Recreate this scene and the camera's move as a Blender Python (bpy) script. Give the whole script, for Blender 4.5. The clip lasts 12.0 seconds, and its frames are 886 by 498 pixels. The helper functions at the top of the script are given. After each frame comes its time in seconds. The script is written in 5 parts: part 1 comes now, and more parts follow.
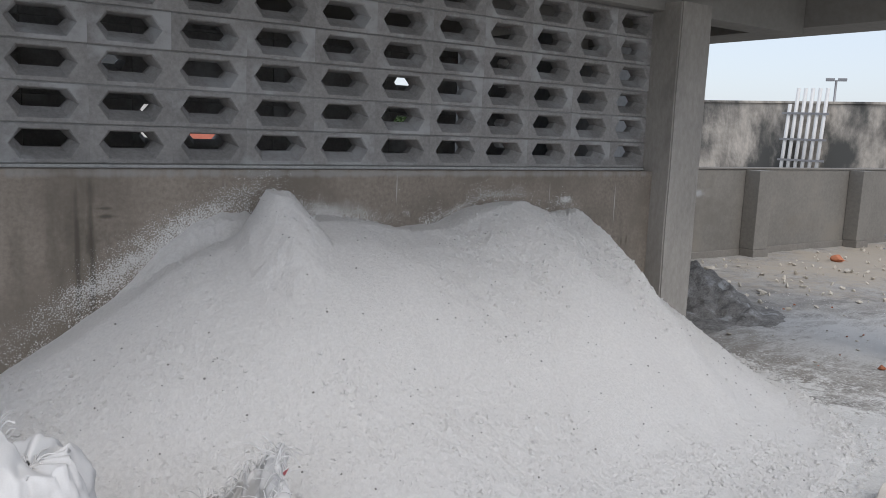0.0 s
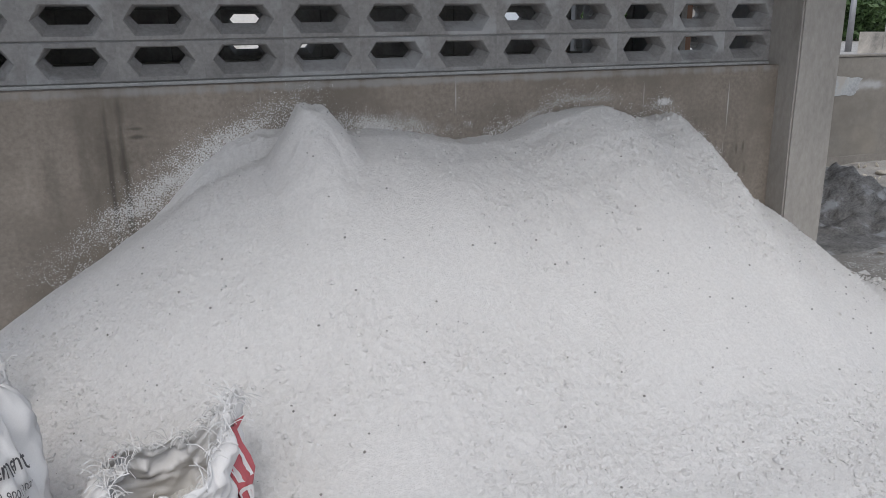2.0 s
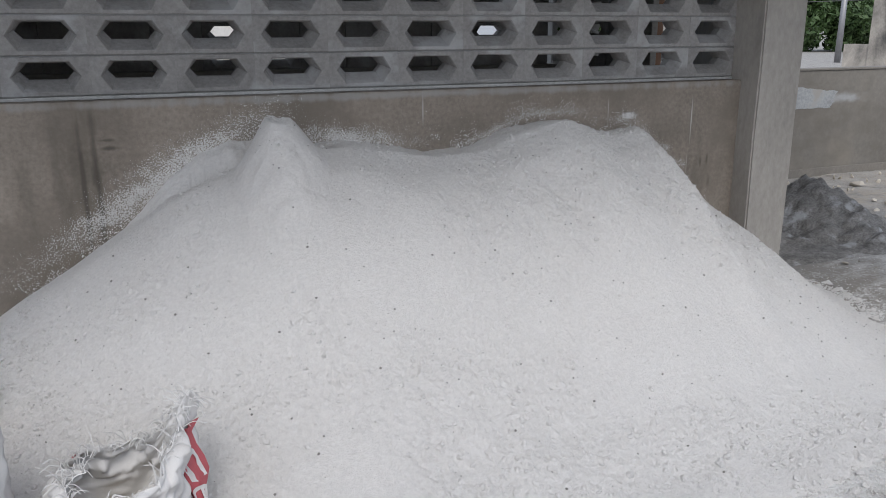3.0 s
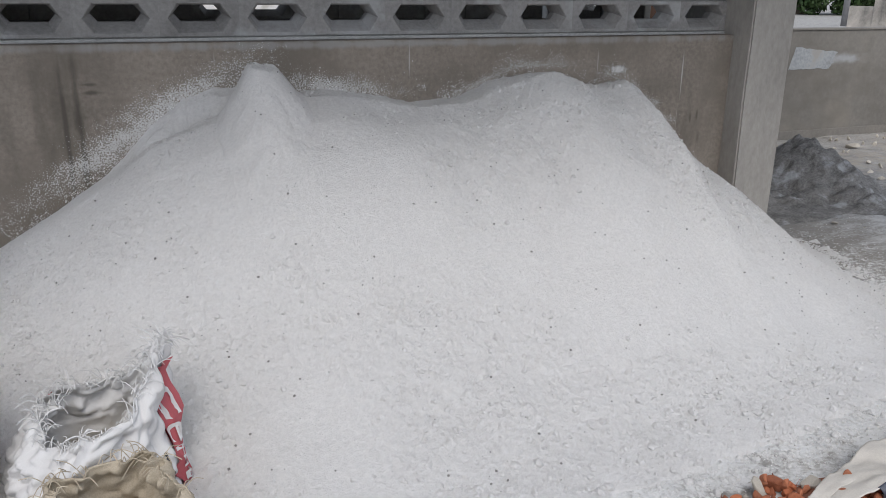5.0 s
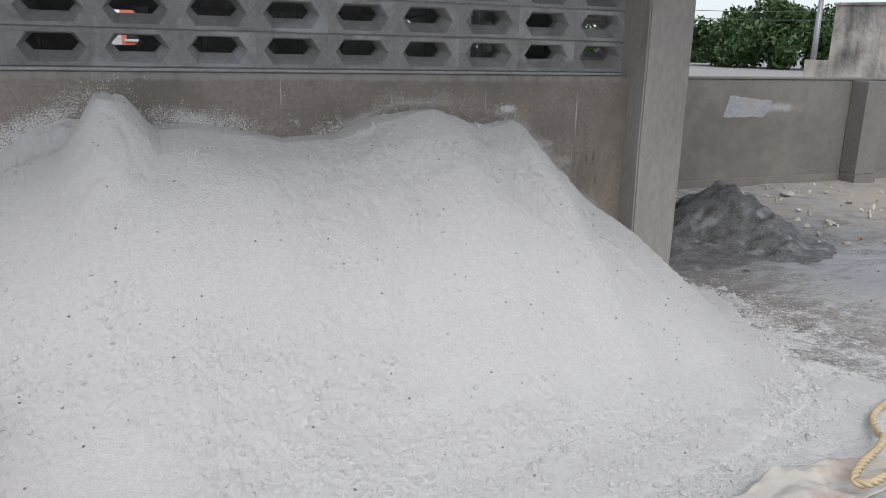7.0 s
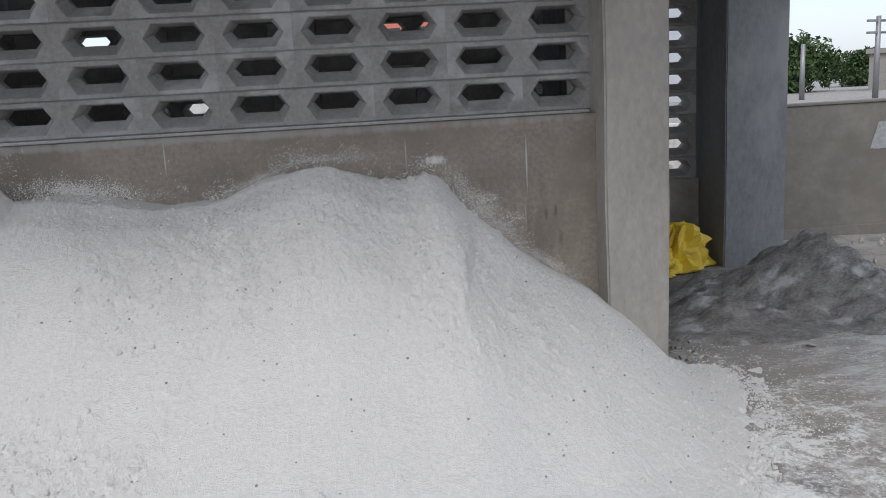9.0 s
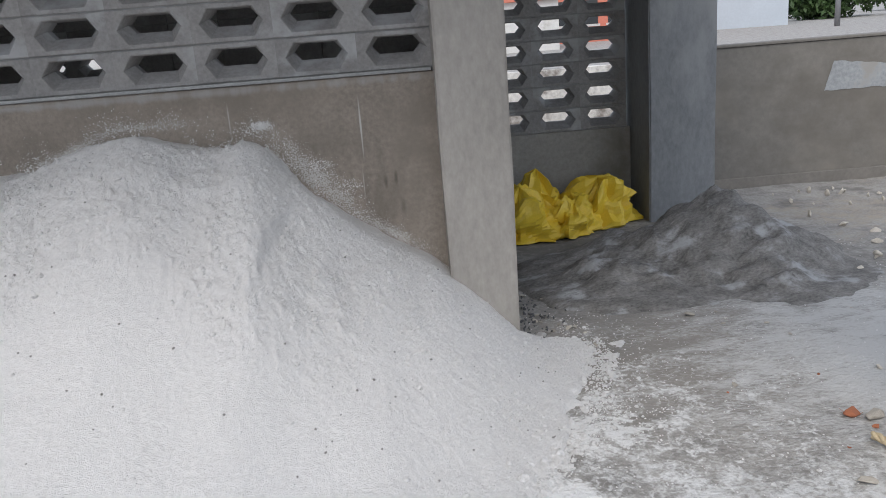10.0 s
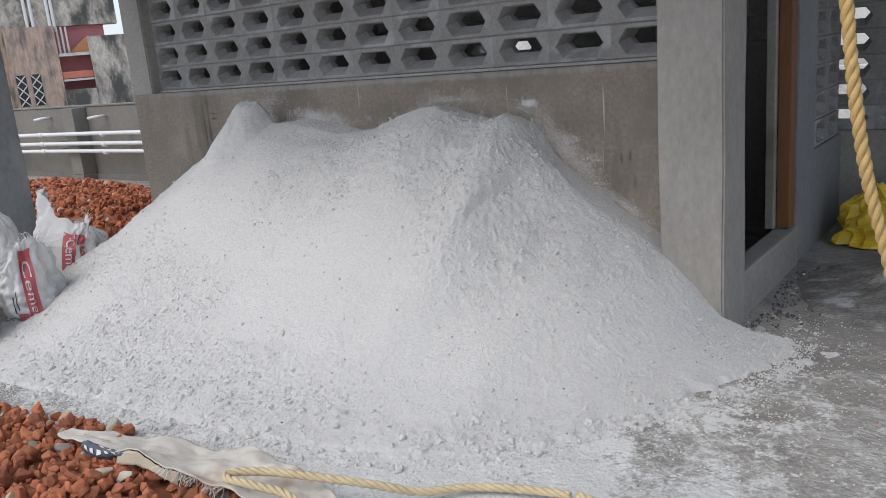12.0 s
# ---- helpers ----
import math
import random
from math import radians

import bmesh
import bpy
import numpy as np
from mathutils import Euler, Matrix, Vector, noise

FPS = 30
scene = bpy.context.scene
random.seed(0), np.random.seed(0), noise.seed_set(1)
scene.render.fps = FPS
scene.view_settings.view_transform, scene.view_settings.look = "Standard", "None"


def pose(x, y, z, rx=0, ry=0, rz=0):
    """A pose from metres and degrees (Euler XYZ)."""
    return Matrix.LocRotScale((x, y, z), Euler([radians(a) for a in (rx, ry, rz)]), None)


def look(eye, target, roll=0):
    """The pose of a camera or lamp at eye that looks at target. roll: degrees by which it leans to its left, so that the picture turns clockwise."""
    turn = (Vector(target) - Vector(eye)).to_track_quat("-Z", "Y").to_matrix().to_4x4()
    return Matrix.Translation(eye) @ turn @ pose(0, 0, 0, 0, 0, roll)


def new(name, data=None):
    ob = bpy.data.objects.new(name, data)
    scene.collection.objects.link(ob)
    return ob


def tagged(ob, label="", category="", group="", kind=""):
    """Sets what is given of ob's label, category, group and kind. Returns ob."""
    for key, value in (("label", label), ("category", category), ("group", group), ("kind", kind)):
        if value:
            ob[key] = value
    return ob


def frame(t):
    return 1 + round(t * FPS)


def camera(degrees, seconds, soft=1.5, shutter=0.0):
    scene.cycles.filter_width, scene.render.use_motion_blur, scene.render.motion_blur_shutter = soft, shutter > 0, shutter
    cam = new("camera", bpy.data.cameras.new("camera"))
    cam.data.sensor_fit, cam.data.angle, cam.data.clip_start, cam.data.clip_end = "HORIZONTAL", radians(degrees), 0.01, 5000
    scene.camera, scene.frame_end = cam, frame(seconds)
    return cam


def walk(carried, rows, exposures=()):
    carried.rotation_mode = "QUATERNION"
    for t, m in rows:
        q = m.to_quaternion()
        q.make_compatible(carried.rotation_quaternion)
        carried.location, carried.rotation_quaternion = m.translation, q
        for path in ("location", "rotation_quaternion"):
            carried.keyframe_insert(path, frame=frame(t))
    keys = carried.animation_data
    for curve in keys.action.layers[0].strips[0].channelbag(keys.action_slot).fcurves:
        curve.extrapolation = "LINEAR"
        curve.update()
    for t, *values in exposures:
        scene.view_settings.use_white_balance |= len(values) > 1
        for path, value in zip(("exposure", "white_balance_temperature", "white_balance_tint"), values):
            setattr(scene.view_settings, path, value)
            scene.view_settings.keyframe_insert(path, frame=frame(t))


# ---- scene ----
cam = camera(58.3, 12.0, 0.9)
# seconds, eye x, y, z, yaw, pitch, roll
ROWS = [
    (0.0, -3.818, -3.115, 1.298, -34.11, -8.58, -2.23),
    (0.5, -3.535, -3.096, 1.285, -28.59, -12.6, -0.6),
    (1.0, -3.352, -3.106, 1.277, -22.74, -15.91, 0.59),
    (1.5, -3.297, -3.102, 1.3, -21.92, -15.99, 0.83),
    (2.0, -3.23, -3.082, 1.316, -21.7, -15.89, 0.59),
    (2.5, -3.187, -3.126, 1.33, -21.94, -15.63, 0.43),
    (3.0, -3.152, -3.206, 1.348, -22.01, -15.37, 0.23),
    (3.5, -3.13, -3.241, 1.342, -21.83, -16.85, -0.33),
    (3.7, -3.124, -3.252, 1.333, -21.83, -17.41, -0.53),
    (5.3, -3.079, -3.247, 1.307, -21.75, -18.13, -0.49),
    (5.5, -3.064, -3.247, 1.311, -21.79, -17.63, -0.69),
    (6.0, -3.016, -3.246, 1.314, -21.67, -16.28, -1.07),
    (6.5, -2.88, -3.25, 1.295, -21.81, -15.49, -1.31),
    (7.0, -2.619, -3.299, 1.253, -22.73, -14.74, -1.48),
    (7.2, -2.549, -3.345, 1.279, -22.8, -14.16, -1.18),
    (8.8, -1.4, -3.238, 1.246, -5.67, -11.72, 3.15),
    (9.0, -1.182, -3.168, 1.21, -5.83, -11.02, 3.15),
    (9.5, -0.78, -3.092, 1.241, -5.93, -15.57, 3.2),
    (10.0, -0.376, -3.025, 1.254, -3.37, -15.51, 4.36),
    (10.5, 0.077, -3.113, 1.204, 3.31, -15.41, 4.76),
    (11.0, 0.429, -3.08, 1.197, 15.52, -14.01, 3.43),
    (11.25, 0.553, -3.123, 1.228, 25.0, -13.9, 3.7),
    (11.5, 0.678, -3.165, 1.219, 33.65, -13.6, 4.33),
    (11.65, 0.774, -3.163, 1.227, 36.3, -13.6, 4.5),
    (11.8, 0.869, -3.161, 1.229, 36.65, -13.9, 4.75),
    (12.0, 0.996, -3.158, 1.218, 36.79, -14.01, 4.9),
]
walk(cam, [(t, pose(x, y, z, 90 + pitch, roll, yaw)) for t, x, y, z, yaw, pitch, roll in ROWS],
     exposures=[(0.0, 0.34), (0.5, 0.65), (1.0, 0.56), (1.5, 0.48), (5.5, 0.48), (7.0, 0.48), (9.0, 0.53), (10.5, 0.71), (11.5, 0.67), (12.0, 0.52)])

# ---- world, sun, exposure ----
world = bpy.data.worlds.new("overcast_sky")
scene.world = world
world.use_nodes = True
wn, wl = world.node_tree.nodes, world.node_tree.links
sky = wn.new("ShaderNodeTexSky")
sky.sky_type = "NISHITA"
sky.sun_disc = False
sky.sun_elevation, sky.sun_rotation = radians(49), radians(197)
sky.air_density, sky.dust_density, sky.ozone_density = 1.0, 2.0, 1.5
haze = wn.new("ShaderNodeMix")
haze.data_type = "RGBA"
haze.inputs[0].default_value = 0.5
haze.inputs[7].default_value = (8.4, 9.0, 10.15, 1)
wl.new(sky.outputs[0], haze.inputs[6])
wl.new(haze.outputs[2], wn["Background"].inputs[0])
wn["Background"].inputs[1].default_value = 0.1
SUN_STRENGTH = 0.92
sun = new("sun", bpy.data.lights.new("sun", "SUN"))
sun.data.energy, sun.data.angle, sun.data.color = SUN_STRENGTH, radians(38), (1.0, 0.945, 0.87)
sun.matrix_world = look((-2.8, -6, 8), (-1.0, 0, 0.5))


# ---- materials ----
def mat(name, base, rough=0.85, vary=0.15, scale=6.0, fine=60.0, bump=0.3, dist=0.004, metal=0.0, stain=None, stain_scale=1.2, stain_amount=0.0, stretch=None, rand=0.0):
    """A procedural surface: a base colour varied at two scales, an optional stain, fine relief."""
    m = bpy.data.materials.new(name)
    m.use_nodes = True
    n, l = m.node_tree.nodes, m.node_tree.links
    b = n["Principled BSDF"]
    b.inputs["Roughness"].default_value, b.inputs["Metallic"].default_value = rough, metal
    co = n.new("ShaderNodeTexCoord").outputs["Object"]
    if stretch:
        mp = n.new("ShaderNodeMapping")
        mp.inputs["Scale"].default_value = stretch
        l.new(co, mp.inputs[0])
        co = mp.outputs[0]
    if rand:
        info = n.new("ShaderNodeObjectInfo")
        sc = n.new("ShaderNodeVectorMath")
        sc.operation = "MULTIPLY_ADD"
        l.new(info.outputs["Random"], sc.inputs[0])
        sc.inputs[1].default_value = (17, 31, 23)
        l.new(co, sc.inputs[2])
        co = sc.outputs[0]

    def noise_tex(s, detail=5.0):
        t = n.new("ShaderNodeTexNoise")
        t.inputs["Scale"].default_value, t.inputs["Detail"].default_value = s, detail
        t.inputs["Roughness"].default_value = 0.62
        l.new(co, t.inputs["Vector"])
        return t.outputs["Fac"]

    big, small = noise_tex(scale), noise_tex(fine)
    mul = n.new("ShaderNodeMath")
    mul.operation = "ADD"
    l.new(big, mul.inputs[0])
    l.new(small, mul.inputs[1])
    ramp = n.new("ShaderNodeMapRange")
    ramp.inputs[1].default_value, ramp.inputs[2].default_value = 0.65, 1.35
    ramp.inputs[3].default_value, ramp.inputs[4].default_value = 1 - vary, 1 + vary
    l.new(mul.outputs[0], ramp.inputs[0])
    mx = n.new("ShaderNodeMix")
    mx.data_type, mx.blend_type = "RGBA", "MULTIPLY"
    mx.inputs[0].default_value = 1.0
    mx.inputs[6].default_value = (*base, 1)
    l.new(ramp.outputs[0], mx.inputs[7])
    col = mx.outputs[2]
    if rand:
        info2 = n.new("ShaderNodeObjectInfo")
        hv = n.new("ShaderNodeHueSaturation")
        rr = n.new("ShaderNodeMapRange")
        rr.inputs[3].default_value, rr.inputs[4].default_value = 1 - rand, 1 + rand
        l.new(info2.outputs["Random"], rr.inputs[0])
        l.new(rr.outputs[0], hv.inputs["Value"])
        l.new(col, hv.inputs["Color"])
        col = hv.outputs[0]
    if stain:
        st = noise_tex(stain_scale, 7.0)
        sr = n.new("ShaderNodeMapRange")
        sr.interpolation_type = "SMOOTHSTEP"
        sr.inputs[1].default_value, sr.inputs[2].default_value = 0.62 - 0.2 * stain_amount, 0.72 - 0.1 * stain_amount
        l.new(st, sr.inputs[0])
        sx = n.new("ShaderNodeMix")
        sx.data_type = "RGBA"
        sx.inputs[7].default_value = (*stain, 1)
        l.new(sr.outputs[0], sx.inputs[0])
        l.new(col, sx.inputs[6])
        col = sx.outputs[2]
    l.new(col, b.inputs["Base Color"])
    bp = n.new("ShaderNodeBump")
    bp.inputs["Strength"].default_value, bp.inputs["Distance"].default_value = bump, dist
    l.new(mul.outputs[0], bp.inputs["Height"])
    l.new(bp.outputs[0], b.inputs["Normal"])
    return m


# the stain is a grey speckle: grit grains and painted shade of tiny pits
POWDER = mat("white_powder", (0.80, 0.79, 0.775), 0.95, 0.12, 80.0, 330.0, 1.0, 0.007, stain=(0.48, 0.47, 0.46), stain_scale=120.0, stain_amount=-0.27)
CEMENT = mat("cement_render", (0.315, 0.30, 0.275), 0.85, 0.24, 2.2, 45.0, 0.25, 0.003, stain=(0.21, 0.195, 0.165), stain_scale=1.1, stain_amount=0.5)
DADO = mat("damp_cement_render", (0.268, 0.231, 0.194), 0.85, 0.38, 2.4, 55.0, 0.7, 0.005, stain=(0.195, 0.168, 0.138), stain_scale=1.1, stain_amount=0.95)


def streaks(m, marks, scale=(22, 22, 5), reach=(1.1, 2.1)):
    """Adds stains and painted shade with a shape of their own to a wall: centre x, z, half width, half height, colour,
    strength.
    """
    n, l = m.node_tree.nodes, m.node_tree.links
    b = n["Principled BSDF"]
    col = b.inputs["Base Color"].links[0].from_socket
    co = n.new("ShaderNodeTexCoord").outputs["Object"]
    nz = n.new("ShaderNodeTexNoise")
    st = n.new("ShaderNodeMapping")
    st.inputs["Scale"].default_value = scale
    l.new(co, st.inputs[0])
    l.new(st.outputs[0], nz.inputs["Vector"])
    nz.inputs["Scale"].default_value, nz.inputs["Detail"].default_value = 1.0, 6.0
    for x, z, w, h, colour, strength in marks:
        mp = n.new("ShaderNodeMapping")
        mp.vector_type = "TEXTURE"
        mp.inputs["Location"].default_value, mp.inputs["Scale"].default_value = (x, 0, z), (w, 10, h)
        l.new(co, mp.inputs[0])
        ln = n.new("ShaderNodeVectorMath")
        ln.operation = "LENGTH"
        l.new(mp.outputs[0], ln.inputs[0])
        su = n.new("ShaderNodeMath")
        su.operation = "MULTIPLY_ADD"
        l.new(nz.outputs["Fac"], su.inputs[0])
        su.inputs[1].default_value = 2.0
        l.new(ln.outputs["Value"], su.inputs[2])
        mr = n.new("ShaderNodeMapRange")
        mr.interpolation_type = "SMOOTHSTEP"
        mr.inputs[1].default_value, mr.inputs[2].default_value = reach
        mr.inputs[3].default_value, mr.inputs[4].default_value = strength, 0.0
        l.new(su.outputs[0], mr.inputs[0])
        mx = n.new("ShaderNodeMix")
        mx.data_type = "RGBA"
        mx.inputs[7].default_value = (*colour, 1)
        l.new(mr.outputs[0], mx.inputs[0])
        l.new(col, mx.inputs[6])
        col = mx.outputs[2]
    l.new(col, b.inputs["Base Color"])


DIRT, LIME = (0.085, 0.075, 0.06), (0.52, 0.51, 0.48)
streaks(DADO, [(-3.25, 0.80, 0.020, 0.34, DIRT, 0.95), (-3.30, 0.78, 0.012, 0.32, DIRT, 0.8), (-3.20, 0.93, 0.07, 0.012, DIRT, 0.8), (-3.21, 0.96, 0.05, 0.008, DIRT, 0.7), (-3.32, 0.85, 0.12, 0.25, DIRT, 0.5), (-3.5, 0.75, 0.05, 0.2, DIRT, 0.35),
               (-0.46, 0.70, 0.012, 0.04, DIRT, 0.7), (-0.42, 0.72, 0.010, 0.035, DIRT, 0.7), (-0.40, 0.60, 0.015, 0.05, DIRT, 0.5), (-0.5, 0.62, 0.09, 0.22, DIRT, 0.35), (-0.65, 0.85, 0.2, 0.16, DIRT, 0.22),
               (-0.535, 0.92, 0.004, 0.13, LIME, 0.8), (-0.545, 0.70, 0.003, 0.08, LIME, 0.6), (-1.95, 1.02, 0.004, 0.09, LIME, 0.7), (-1.02, 0.98, 0.004, 0.07, LIME, 0.6), (-2.75, 1.04, 0.004, 0.06, LIME, 0.5),
               (-2.0, 1.09, 2.4, 0.02, (0.34, 0.335, 0.32), 0.7), (-1.6, 0.9, 0.5, 0.12, DIRT, 0.18)])
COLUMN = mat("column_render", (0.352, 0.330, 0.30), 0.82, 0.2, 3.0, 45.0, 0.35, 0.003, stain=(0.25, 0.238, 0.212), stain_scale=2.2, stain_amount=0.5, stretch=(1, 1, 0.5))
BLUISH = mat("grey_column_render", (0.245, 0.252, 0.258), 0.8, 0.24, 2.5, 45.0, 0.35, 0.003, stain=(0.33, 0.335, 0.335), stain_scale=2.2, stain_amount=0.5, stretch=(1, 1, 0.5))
BLOCK = mat("cement_block", (0.285, 0.276, 0.266), 0.88, 0.28, 4.0, 60.0, 0.5, 0.003, stain=(0.41, 0.41, 0.41), stain_scale=3.5, stain_amount=0.65, rand=0.04)
MORTAR = mat("mortar", (0.30, 0.30, 0.295), 0.9, 0.15, 6.0, 60.0, 0.4, 0.003)
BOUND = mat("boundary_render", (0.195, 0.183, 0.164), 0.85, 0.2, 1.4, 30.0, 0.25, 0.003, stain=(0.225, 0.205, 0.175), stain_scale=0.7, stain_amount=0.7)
PLINTH = mat("dark_plinth", (0.20, 0.185, 0.165), 0.9, 0.2, 4.0, 30.0, 0.4, 0.004)
SLAB = mat("slab_concrete", (0.27, 0.26, 0.24), 0.85, 0.15, 1.5, 20.0, 0.3, 0.003)
WOOD = mat("brown_door_wood", (0.22, 0.10, 0.045), 0.5, 0.25, 6.0, 60.0, 0.3, 0.002, stretch=(1, 1, 0.1))
SAND = mat("wet_grey_mortar_mix", (0.215, 0.206, 0.194), 0.9, 0.6, 9.0, 60.0, 1.0, 0.011, stain=(0.42, 0.425, 0.43), stain_scale=4.5, stain_amount=0.5, stretch=(1, 1.7, 1))
SACK = mat("white_woven_plastic", (0.66, 0.655, 0.65), 0.62, 0.06, 8.0, 300.0, 0.2, 0.0008)
JUTE = mat("dusty_beige_sacking", (0.47, 0.405, 0.31), 0.85, 0.25, 6.0, 260.0, 0.5, 0.0012)
FLATSACK = mat("dusty_plastic_sack", (0.62, 0.58, 0.52), 0.6, 0.14, 6.0, 200.0, 0.3, 0.001, stain=(0.48, 0.37, 0.30), stain_scale=4.0, stain_amount=0.3)
REDINK = mat("red_print", (0.46, 0.10, 0.115), 0.55, 0.12, 20.0, 300.0, 0.1, 0.0005)
DARKINK = mat("dark_print", (0.05, 0.05, 0.055), 0.55, 0.12, 20.0, 300.0, 0.1, 0.0005)
WHITEINK = mat("white_print", (0.68, 0.68, 0.68), 0.55, 0.05, 20.0, 300.0, 0.1, 0.0005)
YELLOW = mat("yellow_plastic_sheet", (0.80, 0.57, 0.05), 0.4, 0.12, 9.0, 120.0, 0.25, 0.002)
ROPE = mat("yellow_fibre_rope", (0.55, 0.37, 0.15), 0.75, 0.2, 30.0, 400.0, 0.5, 0.001)
DUSTY_ROPE = mat("dusty_fibre_rope", (0.58, 0.47, 0.30), 0.85, 0.25, 30.0, 400.0, 0.5, 0.001)
BRICK = mat("broken_red_brick", (0.42, 0.155, 0.08), 0.9, 0.25, 20.0, 150.0, 0.5, 0.003, rand=0.3)
STONE = mat("pale_stone_chip", (0.48, 0.44, 0.38), 0.85, 0.2, 15.0, 120.0, 0.4, 0.002, rand=0.2)
DARKSTONE = mat("dark_stone", (0.10, 0.10, 0.105), 0.85, 0.2, 20.0, 120.0, 0.4, 0.002)
PVC = mat("white_pvc", (0.74, 0.74, 0.73), 0.4, 0.05, 4.0, 60.0, 0.05, 0.001)
LEAF = mat("leaf_green", (0.055, 0.10, 0.03), 0.6, 0.4, 1.5, 12.0, 0.2, 0.01)
BARK = mat("bark", (0.10, 0.08, 0.06), 0.9, 0.3, 8.0, 40.0, 0.5, 0.01)
MOULDY = mat("mould_stained_wall", (0.50, 0.455, 0.40), 0.9, 0.5, 1.6, 9.0, 0.2, 0.004, stain=(0.085, 0.085, 0.08), stain_scale=1.1, stain_amount=1.0, stretch=(1, 1, 0.5))
PEACH = mat("peach_stained_wall", (0.50, 0.37, 0.30), 0.9, 0.45, 1.4, 7.0, 0.2, 0.004, stain=(0.13, 0.12, 0.11), stain_scale=1.5, stain_amount=0.85, stretch=(1, 1, 0.25))
PINK = mat("pink_paint", (0.56, 0.22, 0.24), 0.8, 0.12, 1.5, 10.0, 0.1, 0.002)
ORANGE = mat("orange_paint", (0.60, 0.30, 0.14), 0.8, 0.12, 1.5, 10.0, 0.1, 0.002)
CORAL = mat("coral_paint", (0.58, 0.19, 0.13), 0.8, 0.12, 1.5, 10.0, 0.1, 0.002)
WHITEWASH = mat("whitewash", (0.60, 0.59, 0.565), 0.85, 0.12, 1.5, 10.0, 0.1, 0.002, stain=(0.42, 0.40, 0.36), stain_scale=1.0, stain_amount=0.3)
STEEL = mat("weathered_steel", (0.30, 0.30, 0.31), 0.5, 0.15, 6.0, 60.0, 0.1, 0.001, metal=0.6)
DARKGLASS = mat("dark_window", (0.03, 0.035, 0.04), 0.15, 0.1, 3.0, 30.0, 0.02, 0.001)


# ---- building helpers ----
def part(name, bm, material, parent=None, label="", smooth=False):
    """Links a bmesh as one mesh object, under a thing where one is given."""
    me = bpy.data.meshes.new(name)
    bm.to_mesh(me)
    bm.free()
    if smooth:
        me.polygons.foreach_set("use_smooth", [True] * len(me.polygons))
    for one in material if isinstance(material, (list, tuple)) else [material]:
        me.materials.append(one)
    ob = new(name, me)
    if parent:
        ob.parent = parent
    if label:
        tagged(ob, label)
    return ob


def thing(name, label, category, at=(0, 0, 0), turn=0.0, group="", kind=""):
    ob = new(name)
    ob.empty_display_size = 0.1
    ob.matrix_basis = pose(*at, 0, 0, turn)
    return tagged(ob, label, category, group, kind)


def box(bm, x0, x1, y0, y1, z0, z1, bevel=0.0):
    made = bmesh.ops.create_cube(bm, size=1.0, matrix=Matrix.Translation(((x0 + x1) / 2, (y0 + y1) / 2, (z0 + z1) / 2)) @ Matrix.Diagonal((x1 - x0, y1 - y0, z1 - z0, 1)))
    if bevel:
        edges = list({e for v in made["verts"] for e in v.link_edges})
        bmesh.ops.bevel(bm, geom=edges, offset=bevel, segments=2, affect="EDGES", profile=0.6)
    return bm


def box_part(name, x0, x1, y0, y1, z0, z1, material, parent=None, bevel=0.006, label=""):
    return part(name, box(bmesh.new(), x0, x1, y0, y1, z0, z1, bevel), material, parent, label)


def grid_mesh(name, nu, nv, f, material, parent=None, smooth=True, label="", wrap=False, thick=0.0):
    """A sheet whose corner (i, j) lies at f(u, v), u and v from 0 to 1."""
    verts = [f(i / nu, j / nv) for j in range(nv + 1) for i in range(nu + (0 if wrap else 1))]
    w = nu if wrap else nu + 1
    faces = []
    for j in range(nv):
        for i in range(nu):
            a, b = j * w + i, j * w + (i + 1) % w
            faces.append((a, b, b + w, a + w))
    me = bpy.data.meshes.new(name)
    me.from_pydata(verts, [], faces)
    if smooth:
        me.polygons.foreach_set("use_smooth", [True] * len(me.polygons))
    me.materials.append(material)
    ob = new(name, me)
    if parent:
        ob.parent = parent
    if thick:
        so = ob.modifiers.new("thickness", "SOLIDIFY")
        so.thickness, so.offset = thick, 0
    if label:
        tagged(ob, label)
    return ob


def tube(bm, path, radius, sides=8, cap=True):
    """A round tube along a list of points; radius: a number or a function of 0 to 1."""
    pts = [Vector(p) for p in path]
    rings = []
    for i, p in enumerate(pts):
        d = (pts[min(i + 1, len(pts) - 1)] - pts[max(i - 1, 0)]).normalized()
        a = d.orthogonal().normalized() if i == 0 else (last - d * last.dot(d)).normalized()
        last = a
        b = d.cross(a)
        r = radius(i / (len(pts) - 1)) if callable(radius) else radius
        rings.append([bm.verts.new(p + r * (math.cos(q) * a + math.sin(q) * b)) for q in (2 * math.pi * k / sides for k in range(sides))])
    for r0, r1 in zip(rings, rings[1:]):
        for k in range(sides):
            bm.faces.new((r0[k], r0[(k + 1) % sides], r1[(k + 1) % sides], r1[k]))
    if cap:
        bm.faces.new(list(reversed(rings[0])))
        bm.faces.new(rings[-1])
    return bm


def smooth_path(points, steps=12):
    """Catmull-Rom through a few points."""
    p = [Vector(q) for q in points]
    p = [2 * p[0] - p[1], *p, 2 * p[-1] - p[-2]]
    out = []
    for i in range(1, len(p) - 2):
        for k in range(steps):
            t = k / steps
            out.append(0.5 * ((2 * p[i]) + (p[i + 1] - p[i - 1]) * t + (2 * p[i - 1] - 5 * p[i] + 4 * p[i + 1] - p[i + 2]) * t * t + (3 * p[i] - p[i - 1] - 3 * p[i + 1] + p[i + 2]) * t ** 3))
    return [*out, p[-2]]


